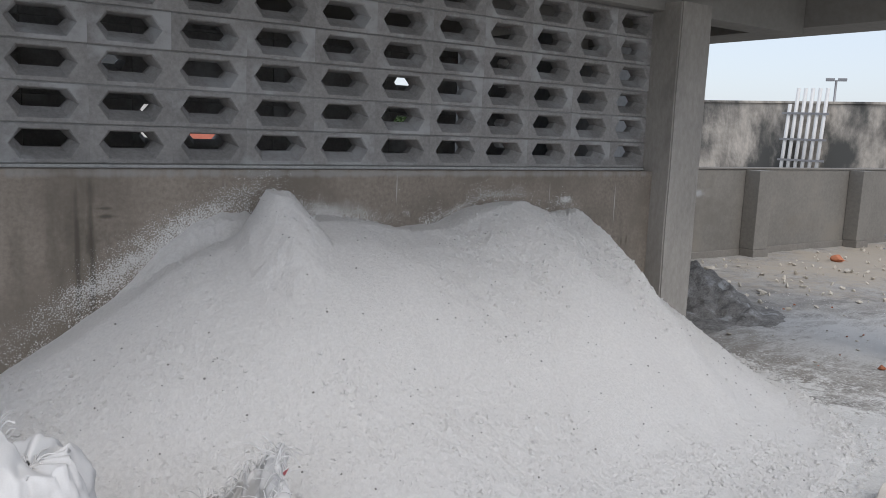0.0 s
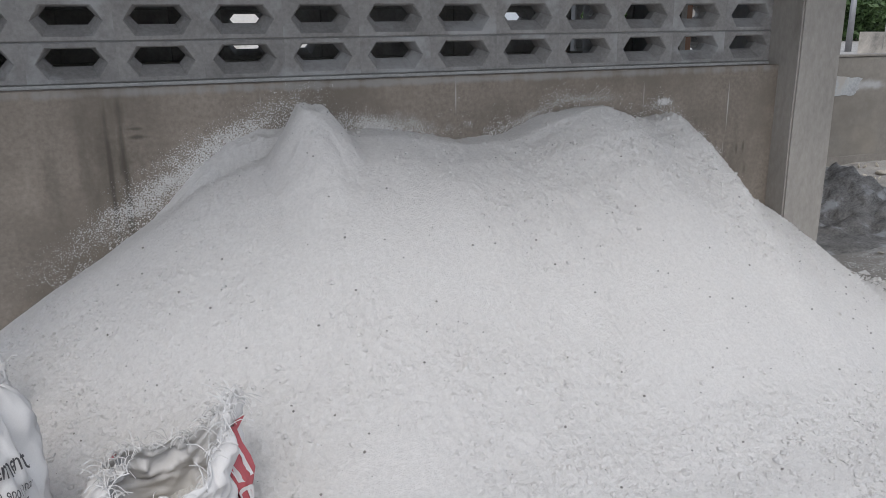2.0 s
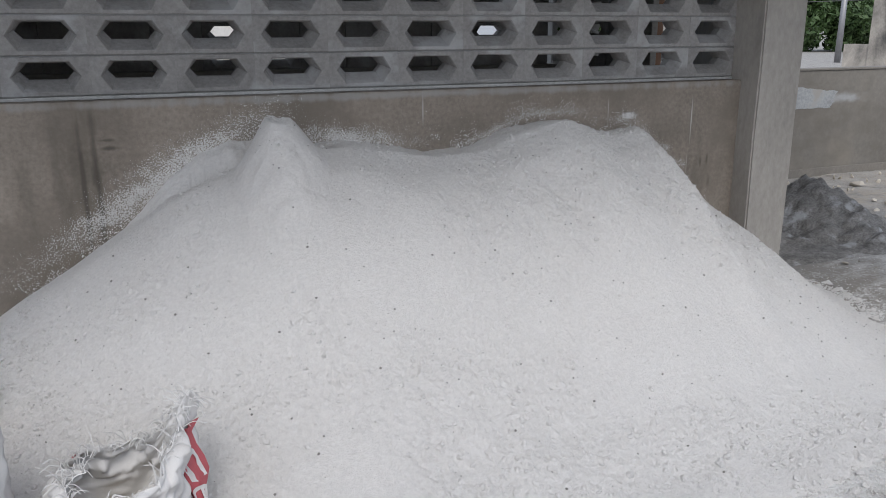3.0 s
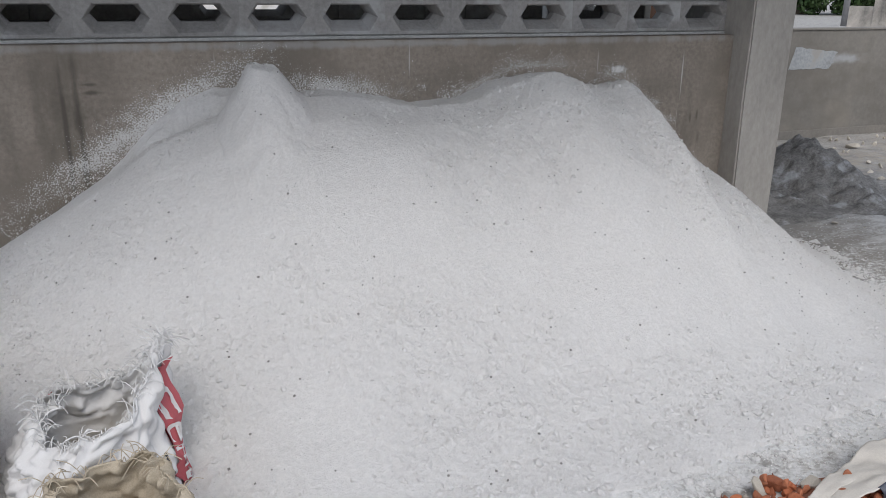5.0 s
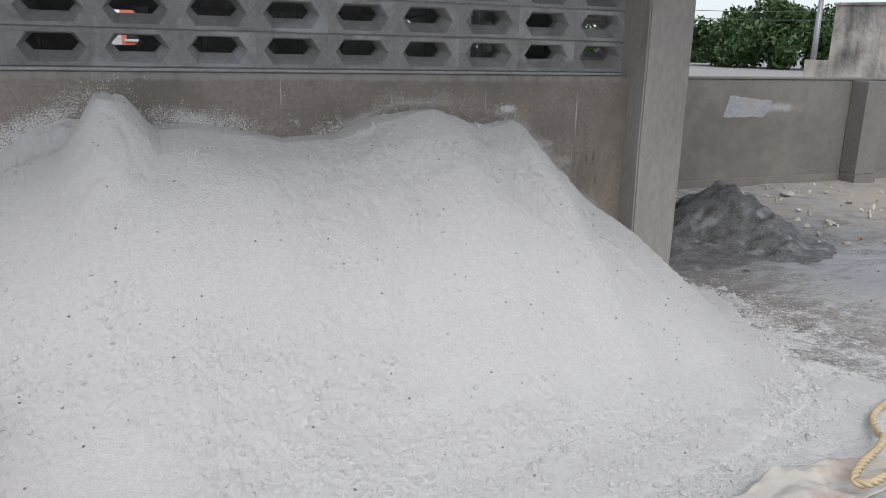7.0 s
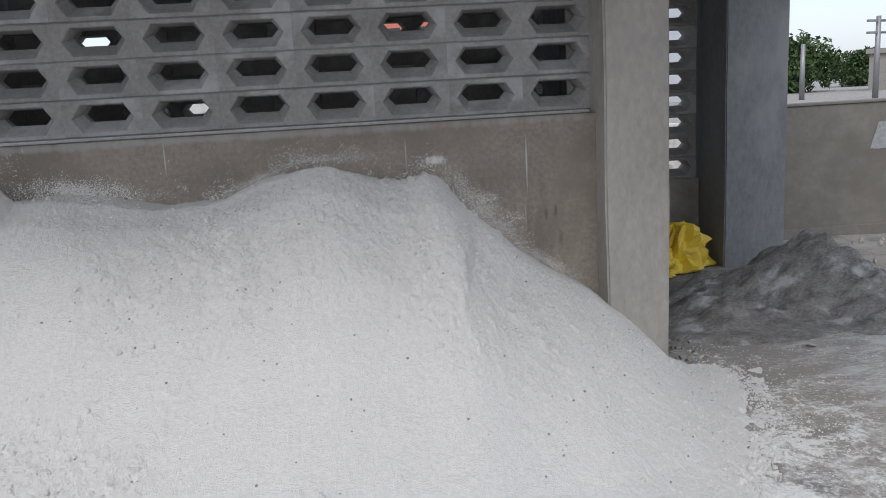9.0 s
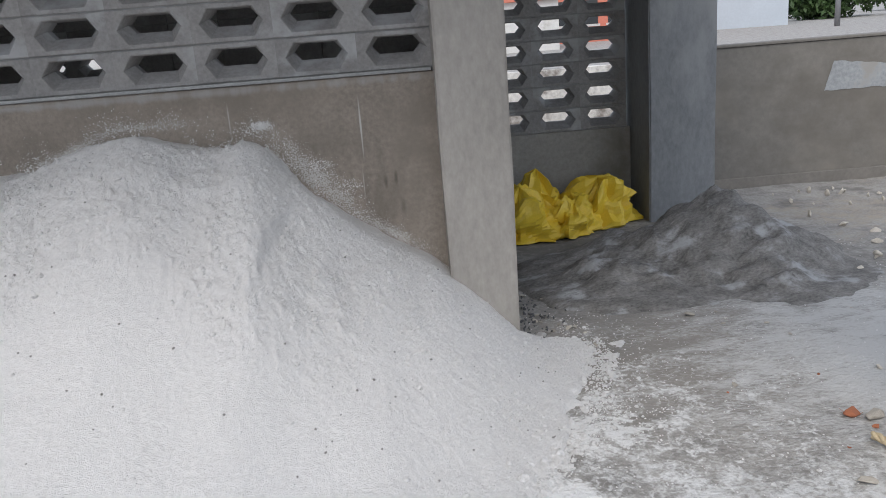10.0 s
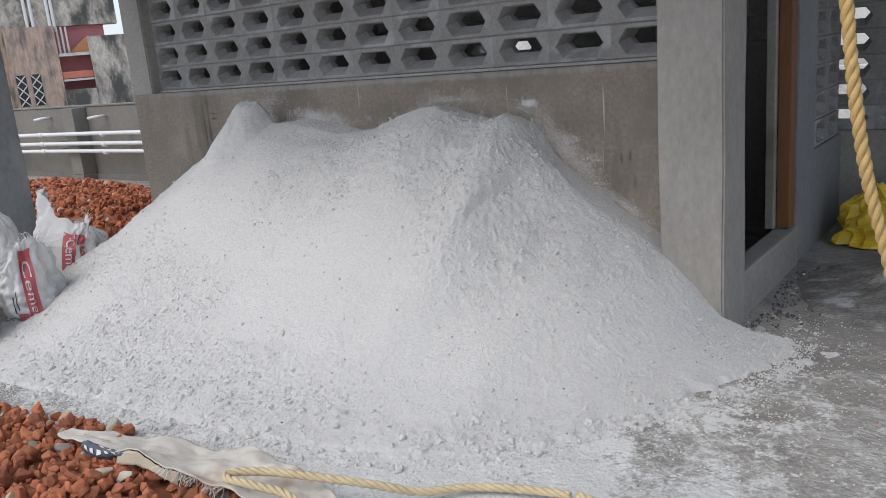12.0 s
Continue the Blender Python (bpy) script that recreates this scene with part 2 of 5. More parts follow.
def fractal(x, y, z=0.0, scale=1.0, octaves=3):
    return noise.fractal(Vector((x * scale, y * scale, z * scale)), 1.0, 2.0, octaves)


# ---- ground ----
def foot_line(x):
    """How far from the wall the powder reaches, by the place along the wall."""
    return float(np.interp(x, [-4.5, -4.1, -3.6, -2.6, -1.5, -0.95, -0.5, -0.2, 0.0, 0.15, 0.3, 0.42], [1.0, 1.40, 1.7, 1.84, 1.70, 1.62, 1.5, 1.27, 1.0, 0.72, 0.40, 0.12]))


def top_line(x):
    """The height of the powder at the wall, by the place along it."""
    return float(np.interp(x, [-4.4, -4.05, -3.75, -3.56, -3.38, -3.16, -3.0, -2.73, -2.5, -2.33, -2.12, -1.96, -1.72, -1.6, -1.5, -1.42, -1.31, -1.17, -1.06, -0.96, -0.885, -0.81, -0.735, -0.65, -0.55, -0.43, -0.36, -0.3, -0.245, -0.1, 0.0, 0.1, 0.2, 0.3, 0.4],
                           [0.0, 0.1, 0.26, 0.385, 0.49, 0.635, 0.745, 0.845, 0.90, 0.908, 0.873, 0.847, 0.868, 0.905, 0.925, 0.94, 0.943, 0.897, 0.873, 0.888, 0.862, 0.765, 0.672, 0.605, 0.54, 0.468, 0.425, 0.39, 0.335, 0.205, 0.10, 0.045, 0.016, 0.0, 0.0]))


STEP = 0.004
FOOT_TABLE = [foot_line(-4.6 + STEP * k) for k in range(1400)]
TOP_TABLE = [sum(top_line(-4.6 + STEP * (k + d)) for d in (-3, 0, 3)) / 3 for k in range(1400)]


def table(rows, x):
    q = min(1398.0, max(0.0, (x + 4.6) / STEP))
    k = int(q)
    return rows[k] + (rows[k + 1] - rows[k]) * (q - k)


def pile_foot(x):
    return table(FOOT_TABLE, x)


def pile_top(x):
    return table(TOP_TABLE, x)


def slope_line(s):
    """The fall of the heap from the wall (0) to its foot (1)."""
    return float(np.interp(s, [-0.2, 0.0, 0.1, 0.2, 0.3, 0.38, 0.56, 0.65, 0.75, 0.87, 1.0, 1.1], [0.97, 1.0, 1.0, 0.915, 0.795, 0.685, 0.40, 0.285, 0.165, 0.062, 0.0, -0.03]))


SLOPE_TABLE = [slope_line(-0.4 + 0.002 * k) for k in range(800)]


def slope(s):
    q = min(798.0, max(0.0, (s + 0.4) / 0.002))
    k = int(q)
    return SLOPE_TABLE[k] + (SLOPE_TABLE[k + 1] - SLOPE_TABLE[k]) * (q - k)


def bump_at(x, y, cx, cy, wx, wy):
    return math.exp(-((x - cx) / wx) ** 2 - ((y - cy) / wy) ** 2)


def pile_height(x, y):
    h = pile_top(x) * slope(-y / pile_foot(x))
    # the sharp little peak with its ridge
    dx, dy = x + 2.614, y + 0.19
    dx *= 0.74 if dx > 0 else 1.0
    d = math.sqrt((dx * 1.35) ** 2 + (dy * (1.5 if dy > 0 else 0.84)) ** 2 + 0.0004) - 0.02
    cone = min(1.026 + 0.030 * fractal(x, y, 8.0, 13.0, 3), 1.083 - 1.30 * d + 0.018 * fractal(x, y, 8.0, 9.0, 3))
    if d < 0.5:
        h = max(h, cone) + 0.006 * math.exp(-((h - cone) / 0.025) ** 2)
    h += 0.035 * bump_at(x, y, -2.55, -0.62, 0.22, 0.25)
    # powder banked on the wall beside the peak, with a crack along its foot
    if -3.3 < x < -2.62:
        bank = float(np.interp(x, [-3.3, -3.12, -3.0, -2.89, -2.78, -2.66, -2.62], [0.50, 0.68, 0.795, 0.88, 0.913, 0.93, 0.90])) + 0.012 * fractal(x, y, 3.0, 14.0, 3)
        edge = -0.055 + 0.02 * fractal(x, 0.0, 4.0, 9.0, 2)
        if y > edge:
            h = max(h, bank - 0.45 * -y)
        elif y > edge - 0.02 and bank > h + 0.02:
            h -= 0.012
    # broad humps, the hollow in the middle, the shoulder ridge
    h += 0.022 * bump_at(x, y, -1.36, -0.2, 0.25, 0.22)
    h += 0.022 * bump_at(x, y, -0.93, -0.15, 0.09, 0.12)
    h += 0.05 * bump_at(x, y, -2.05, -0.55, 0.3, 0.25)
    h += 0.045 * bump_at(x, y, -0.70, -0.20, 0.10, 0.12)
    # a shallow furrow below the shoulder and one beside it, where powder ran down
    for fx, fy, wx, wy, depth in ((-1.12, -0.42, 0.05, 0.22, 0.022), (-0.98, -0.50, 0.035, 0.2, 0.016), (-0.62, -0.36, 0.05, 0.16, 0.020), (-1.55, -0.50, 0.06, 0.2, 0.014), (-2.15, -0.30, 0.08, 0.12, 0.016)):
        h -= depth * bump_at(x + 0.12 * (y - fy), y, fx, fy, wx, wy)
    # a slip scar below a crisp lip on the right shoulder
    lip = -0.80 + 0.10 * math.sin(3.0 * (y + 0.3)) + 0.02 * fractal(y, 0.0, 2.0, 9.0, 2)
    if x > lip:
        h -= 0.046 * min(1.0, (x - lip) / 0.010) * math.exp(-(x - lip) / 0.13) * math.exp(-((y + 0.48) / 0.17) ** 4)
    h -= 0.16 * max(0.0, -y / pile_foot(x) - 0.98)
    # the foot runs out thinly past the column
    if x > -0.02:
        h -= 0.6 * max(0.0, y + 0.13 - 0.30 * (x + 0.02)) * min(1.0, (x + 0.02) / 0.03)
    return h


def pile_patch(x, y):
    """Where the powder is crumbly (1) and where it lies smooth (0)."""
    p = 0.38 + 1.6 * fractal(x, y * 0.8, 9.0, 1.9, 3)
    p += 0.5 * bump_at(x, y, -1.0, -0.45, 0.5, 0.3) - 0.9 * bump_at(x, y, -2.55, -0.45, 0.25, 0.3) - 0.5 * bump_at(x, y, -0.25, -0.6, 0.25, 0.4)
    p += 0.7 * max(0.0, -y / pile_foot(x) - 0.65)
    p += 0.8 * math.exp(-((x + 1.75 - 0.55 * (y + 0.9) + 0.05 * fractal(y, 0.0, 0.0, 4.0, 2)) / 0.05) ** 2) * (1 if -1.5 < y < -0.7 else 0)
    return min(1.0, max(0.0, p))


def pile_surface(x, y):
    h = pile_height(x, y)
    fade = max(0.0, min(1.0, h / 0.10))
    patch = pile_patch(x, y)
    upper = max(0.0, min(1.0, (h - 0.35) / 0.35)) * max(0.0, min(1.0, (x + 2.3) / 0.4))
    rough = 0.012 * fractal(x, y * 0.6, 3.1, 3.0, 2) + (0.003 + 0.005 * patch + 0.004 * upper) * fractal(x, y * 0.7, 7.7, 10.0, 4)
    ridged = 0.5 - abs(fractal(x, y * 0.6, 4.7, 20.0, 3))
    grit = 0.0035 * fractal(x, y, 1.3, 55.0, 2) * (0.3 + patch) + (0.008 * patch + 0.004 * upper) * max(0.0, ridged - 0.24)
    lump = noise.noise(Vector((x * 42, y * 42, 5.0)))
    lumps = 0.026 * max(0.0, lump - 0.30) * patch
    h += 0.008 * fractal(x, y, 6.1, 13.0, 4) * max(0.0, 1 - abs(h) / 0.09)
    sink = 0.025 * max(0.0, 1 - h / 0.008)
    return h + fade * (rough + lumps) + (0.3 + 0.7 * fade) * grit - sink


def ground_material():
    m = mat("dusty_cement_ground", (0.34, 0.326, 0.305), 0.92, 0.42, 5.0, 70.0, 1.0, 0.010, stain=(0.21, 0.20, 0.185), stain_scale=3.5, stain_amount=0.5)
    n, l = m.node_tree.nodes, m.node_tree.links
    b = n["Principled BSDF"]
    was = b.inputs["Base Color"].links[0].from_socket
    co = n.new("ShaderNodeTexCoord").outputs["Object"]

    def wash(centre, radii, colour, scale, fine, low, high, before, stretch=(1, 1, 1)):
        """Tints a patch round a centre, broken into streaks and specks: spilt dust, brown tint, painted shade."""
        mp = n.new("ShaderNodeMapping")
        mp.vector_type = "TEXTURE"
        mp.inputs["Location"].default_value, mp.inputs["Scale"].default_value = (*centre, 0), (*radii, 1)
        l.new(co, mp.inputs[0])
        ln = n.new("ShaderNodeVectorMath")
        ln.operation = "LENGTH"
        l.new(mp.outputs[0], ln.inputs[0])
        st = n.new("ShaderNodeMapping")
        st.inputs["Scale"].default_value = stretch
        st.inputs["Rotation"].default_value = (0, 0, 0.35)
        l.new(co, st.inputs[0])
        last = ln.outputs["Value"]
        for s, amount in ((scale, 1.5), (fine, 1.4)):
            nz = n.new("ShaderNodeTexNoise")
            nz.inputs["Scale"].default_value, nz.inputs["Detail"].default_value, nz.inputs["Roughness"].default_value = s, 6.0, 0.65
            nz.inputs["Distortion"].default_value = 0.6
            l.new(st.outputs[0], nz.inputs["Vector"])
            su = n.new("ShaderNodeMath")
            su.operation = "MULTIPLY_ADD"
            l.new(nz.outputs["Fac"], su.inputs[0])
            su.inputs[1].default_value = amount
            l.new(last, su.inputs[2])
            last = su.outputs[0]
        mr = n.new("ShaderNodeMapRange")
        mr.interpolation_type = "SMOOTHSTEP"
        mr.inputs[1].default_value, mr.inputs[2].default_value = low, high
        mr.inputs[3].default_value, mr.inputs[4].default_value = 1.0, 0.0
        l.new(last, mr.inputs[0])
        mx = n.new("ShaderNodeMix")
        mx.data_type = "RGBA"
        mx.inputs[7].default_value = (*colour, 1)
        l.new(mr.outputs[0], mx.inputs[0])
        l.new(before, mx.inputs[6])
        return mx.outputs[2]

    c = wash((6.5, 1.4), (4.8, 1.5), (0.40, 0.35, 0.285), 1.6, 14.0, 1.8, 2.5, was)
    # shade on the porch floor, painted into the ground colour
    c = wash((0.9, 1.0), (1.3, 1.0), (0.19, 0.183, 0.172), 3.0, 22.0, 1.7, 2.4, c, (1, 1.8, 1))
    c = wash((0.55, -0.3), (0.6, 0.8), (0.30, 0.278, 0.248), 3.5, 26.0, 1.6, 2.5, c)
    c = wash((1.55, -0.45), (1.5, 1.15), (0.57, 0.565, 0.55), 4.2, 40.0, 1.72, 2.3, c, (1, 2.4, 1))
    c = wash((-0.6, -1.5), (3.6, 0.75), (0.66, 0.66, 0.65), 6.0, 38.0, 1.75, 2.2, c)
    c = wash((-1.6, -0.72), (2.55, 1.25), (0.76, 0.76, 0.75), 7.0, 44.0, 1.95, 2.35, c)
    l.new(c, b.inputs["Base Color"])
    return m


GROUND = ground_material()


def ground_height(x, y):
    if not (-7 < x < 7.5 and -5 < y < 3):
        return 0.0
    return 0.010 * fractal(x, y, 0.4, 2.0, 3) + 0.006 * fractal(x, y * 1.5, 2.2, 11.0, 3) - 0.006


def build_ground():
    xs = [-400, -120, -40, -16, -9, *np.arange(-6.5, 7.01, 0.045).tolist(), 9, 16, 40, 120, 400]
    ys = [-400, -120, -40, -12, *np.arange(-4.4, 2.81, 0.045).tolist(), 5, 12, 40, 120, 400]
    verts = [(x, y, ground_height(x, y)) for y in ys for x in xs]
    w = len(xs)
    faces = [(j * w + i, j * w + i + 1, (j + 1) * w + i + 1, (j + 1) * w + i) for j in range(len(ys) - 1) for i in range(w - 1)]
    me = bpy.data.meshes.new("ground")
    me.from_pydata(verts, [], faces)
    me.polygons.foreach_set("use_smooth", [True] * len(me.polygons))
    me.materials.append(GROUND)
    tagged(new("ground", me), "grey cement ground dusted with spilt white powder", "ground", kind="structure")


build_ground()

# ---- building: front wall, columns, beams, slab ----
WALL_TOP = 1.105
tagged(box_part("wall_front", -4.04, -0.24, 0.0, 0.22, -0.05, WALL_TOP, DADO, bevel=0.006), "low solid wall in damp-stained grey cement render", "wall", kind="structure")
tagged(box_part("wall_left", -4.035, -3.84, 0.225, 2.1, -0.05, 2.03, CEMENT), "grey cement rendered end wall", "wall", kind="structure")
tagged(box_part("wall_back_room", -3.83, -0.13, 2.0, 2.12, -0.05, 1.112, CEMENT), "grey cement rear wall of the dark room", "wall", kind="structure")


def column(name, x0, x1, y0, y1, z0, z1, material, label):
    bm = bmesh.new()
    box(bm, x0, x1, y0, y1, z0, z1)
    bmesh.ops.subdivide_edges(bm, edges=[e for e in bm.edges if abs(e.verts[0].co.z - e.verts[1].co.z) > 0.5], cuts=24, use_grid_fill=True)
    bmesh.ops.bevel(bm, geom=[e for e in bm.edges if abs(e.verts[0].co.z - e.verts[1].co.z) > 0.01 and abs(e.calc_face_angle(0)) > 1.0], offset=0.008, segments=2, affect="EDGES")
    for v in bm.verts:
        v.co.x += 0.004 * fractal(v.co.x * 3, v.co.y * 3, v.co.z, 2.0, 2)
        v.co.y += 0.004 * fractal(v.co.x * 3, v.co.y * 3, v.co.z + 9, 2.0, 2)
    return tagged(part(name, bm, material, smooth=False), label, "column", "columns", kind="structure")


column("column_front", -0.245, 0.015, -0.123, 0.15, -0.05, 2.04, COLUMN, "pale grey cement rendered column, chipped at its edges")
column("column_left", -4.038, -3.815, 0.003, 0.222, WALL_TOP, 2.04, CEMENT, "grey cement rendered corner column on the low wall")
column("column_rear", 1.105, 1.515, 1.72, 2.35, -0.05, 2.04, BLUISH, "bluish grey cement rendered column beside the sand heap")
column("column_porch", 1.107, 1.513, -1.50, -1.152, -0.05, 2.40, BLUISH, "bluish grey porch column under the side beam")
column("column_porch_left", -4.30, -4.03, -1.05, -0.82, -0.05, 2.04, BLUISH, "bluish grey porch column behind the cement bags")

tagged(box_part("beam_side", 1.107, 1.513, -1.15, 2.3, 2.043, 2.40, SLAB), "dark grey concrete beam over the porch", "beam", kind="structure")
tagged(box_part("beam_front", -4.04, 1.10, 0.0, 0.2, 1.998, 2.40, SLAB), "grey concrete beam over the block screen", "beam", kind="structure")
tagged(box_part("beam_back", -4.04, 1.10, 1.98, 2.2, 1.992, 2.40, SLAB), "grey concrete beam over the rear wall", "beam", kind="structure")
# the unseen front overhang is lengthened to shade the upper heap and wall
tagged(box_part("roof_slab", -4.4, 1.62, -1.75, 2.45, 2.405, 2.53, SLAB), "grey concrete roof slab over room and porch", "ceiling", kind="structure")

tagged(box_part("mortar_bed", -3.81, -0.25, 0.06, 0.15, WALL_TOP + 0.001, 1.1185, mat("pale_mortar", (0.42, 0.42, 0.41), 0.9, 0.25, 5.0, 60.0, 0.5, 0.004), bevel=0.003), "thin pale mortar bed on the low wall", "trim", kind="structure")

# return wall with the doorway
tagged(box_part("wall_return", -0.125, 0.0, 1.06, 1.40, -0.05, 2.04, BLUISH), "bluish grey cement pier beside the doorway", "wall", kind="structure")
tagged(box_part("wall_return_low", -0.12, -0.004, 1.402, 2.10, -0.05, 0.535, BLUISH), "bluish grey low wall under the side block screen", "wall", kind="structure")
tagged(box_part("door_sill", -0.09, 0.01, 0.152, 1.058, -0.05, 0.20, CEMENT, bevel=0.012), "rough grey cement door sill", "sill", kind="structure")
door = thing("door_frame", "brown wooden door frame in the cement doorway", "door frame", kind="structure")
box_part("jamb", -0.075, -0.012, 0.965, 1.055, 0.203, 2.04, WOOD, door)
box_part("jamb", -0.125, -0.02, 0.155, 0.215, 0.203, 2.04, CEMENT, door, label="cement rendered door jamb")
box_part("rebate", -0.122, -0.078, 0.93, 1.055, 0.203, 2.04, CEMENT, door, label="grey cement rebate")

# nook rear wall
tagged(box_part("wall_nook", -0.12, 1.10, 2.103, 2.22, -0.05, 0.55, CEMENT), "grey cement low wall under the rear block screen", "wall", kind="structure")

# ---- perforated blocks ----
BW, BH, BD = 0.301, 0.1455, 0.11


def block_mesh():
    """A cement block with one long six-sided opening that narrows towards the back."""
    bm = bmesh.new()
    w, h, g = BW / 2, BH / 2 - 0.002, 0.003

    def hexa(a, b, y, cut, up=0.0):
        return [bm.verts.new((px, y, pz + up)) for px, pz in ((-a, 0), (-a + cut, b), (a - cut, b), (a, 0), (a - cut, -b), (-a + cut, -b))]

    def rim(y, ww, hh):
        return [bm.verts.new((px, y, pz)) for px, pz in ((-ww, 0), (-ww, hh), (ww, hh), (ww, 0), (ww, -hh), (-ww, -hh))]

    front_rim, front_edge = rim(0.0, w, h - g), rim(g, w, h)
    back_rim = rim(BD, w, h)
    front, lip, throat = hexa(0.119, 0.055, 0.0, 0.036), hexa(0.115, 0.051, 0.005, 0.035), hexa(0.093, 0.031, BD * 0.6, 0.027, 0.017)
    back = hexa(0.093, 0.031, BD, 0.027, 0.017)
    for a, b in ((front_edge, front_rim), (front_rim, front), (front, lip), (lip, throat), (throat, back), (back, back_rim), (back_rim, front_edge)):
        for k in range(6):
            bm.faces.new((a[k], a[(k + 1) % 6], b[(k + 1) % 6], b[k]))
    bmesh.ops.recalc_face_normals(bm, faces=bm.faces)
    me = bpy.data.meshes.new("block")
    bm.to_mesh(me)
    bm.free()
    me.materials.append(BLOCK)
    return me


BLOCK_MESH = block_mesh()
bm = box(bmesh.new(), -BW / 2 + 0.0015, BW / 2 - 0.0015, 0.0, BD, -BH / 2 + 0.002, BH / 2 - 0.002, 0.005)
SOLID_MESH = bpy.data.meshes.new("solid_block")
bm.to_mesh(SOLID_MESH)
bm.free()
SOLID_MESH.materials.append(BLOCK)


def screen(name, label, origin, turn, columns, rows, openings=None):
    """A wall panel of perforated blocks in mortar; origin: the centre of the lowest first block's face."""
    wall = thing(name, label, "block screen", origin, turn, kind="structure")
    rng = random.Random(name)
    for r in range(rows):
        for c in range(columns):
            ob = new("block", BLOCK_MESH if openings is None or (c, r) in openings else SOLID_MESH)
            ob.parent = wall
            ob.matrix_basis = pose(-c * BW, rng.uniform(-0.0008, 0.0008) + 0.003 * ((r * 7) % 3), r * BH + rng.uniform(-0.0007, 0.0007), rng.uniform(-0.3, 0.3), 0, 0)
    bm = bmesh.new()
    for r in range(rows + 1):
        box(bm, -(columns - 0.5) * BW, 0.5 * BW, 0.012, BD - 0.01, (r - 0.5) * BH - 0.004, (r - 0.5) * BH + 0.004)
    for c in range(columns + 1):
        box(bm, -(c - 0.5) * BW - 0.003, -(c - 0.5) * BW + 0.003, 0.014, BD - 0.012, -0.5 * BH + 0.005, (rows - 0.5) * BH - 0.005)
    part("mortar_joint", bm, MORTAR, wall)
    return wall


screen("block_screen_front", "grey cement blocks with long six-sided openings, laid in rows", (-0.375, 0.073, 1.192), 0, 12, 6)
screen("block_screen_back", "grey cement block screen in the dark room's rear wall", (-0.375, 2.01, 1.188), 0, 12, 6, {(7, 0), (7, 1), (6, 0), (1, 1), (2, 3), (1, 3), (6, 5), (8, 3)})
screen("block_screen_nook", "shaded grey cement block screen behind the yellow sheeting", (0.925, 2.105, 0.625), 0, 4, 10)
screen("block_screen_side", "bluish grey cement block screen beside the doorway", (-0.008, 1.57, 0.612), 90, 1, 10)
screen("block_screen_side_far", "bluish grey cement block screen beside the doorway", (-0.008, 1.871, 0.612), 90, 1, 10)

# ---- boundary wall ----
# first mark: damp-looking near stretch, its shade painted into the wall colour
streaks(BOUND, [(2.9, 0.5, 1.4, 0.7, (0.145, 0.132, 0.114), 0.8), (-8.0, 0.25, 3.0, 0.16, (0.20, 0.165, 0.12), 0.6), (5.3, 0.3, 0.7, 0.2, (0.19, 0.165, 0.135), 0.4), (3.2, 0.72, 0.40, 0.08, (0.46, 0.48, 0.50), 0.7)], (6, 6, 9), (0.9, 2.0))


def boundary(name, x0, x1, y, top, pillars):
    wall = thing(name, "long pale grey rendered boundary wall with piers", "wall", kind="structure")
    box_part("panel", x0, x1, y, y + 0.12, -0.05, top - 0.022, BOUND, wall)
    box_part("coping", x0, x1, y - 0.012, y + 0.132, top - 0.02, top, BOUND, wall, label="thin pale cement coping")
    box_part("plinth", x0, x1, y - 0.02, y - 0.002, -0.05, 0.07, PLINTH, wall, label="damp dark plinth strip")
    for x in pillars:
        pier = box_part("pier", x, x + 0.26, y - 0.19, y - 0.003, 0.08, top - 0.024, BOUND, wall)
        box_part("pier_foot", x - 0.012, x + 0.272, y - 0.205, y - 0.022, -0.05, 0.078, PLINTH, pier, label="dark damp pier foot")


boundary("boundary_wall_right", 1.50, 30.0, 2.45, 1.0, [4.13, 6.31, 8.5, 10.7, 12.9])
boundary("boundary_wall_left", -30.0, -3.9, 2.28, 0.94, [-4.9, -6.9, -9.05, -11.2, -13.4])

# ---- the powder heap ----
def build_pile():
    nx, ny = 900, 380
    xs = np.linspace(-4.42, 0.44, nx + 1)
    verts = []
    ys = np.linspace(0.0, 1.04, ny + 1)
    for j, v in enumerate(ys):
        for i, x in enumerate(xs):
            y = 0.2 - v * 2.02
            z = pile_surface(x, y)
            verts.append((x, y, z))
    w = nx + 1
    faces = []
    for j in range(ny):
        for i in range(nx):
            q = (j * w + i, (j + 1) * w + i, (j + 1) * w + i + 1, j * w + i + 1)
            if max(verts[k][2] for k in q) > -0.02:
                faces.append(q)
    me = bpy.data.meshes.new("powder_heap")
    me.from_pydata(verts, [], faces)
    me.polygons.foreach_set("use_smooth", [True] * len(me.polygons))
    me.materials.append(POWDER)
    return tagged(new("powder_heap", me), "large heap of fine white powder against the cement wall", "powder heap")


build_pile()


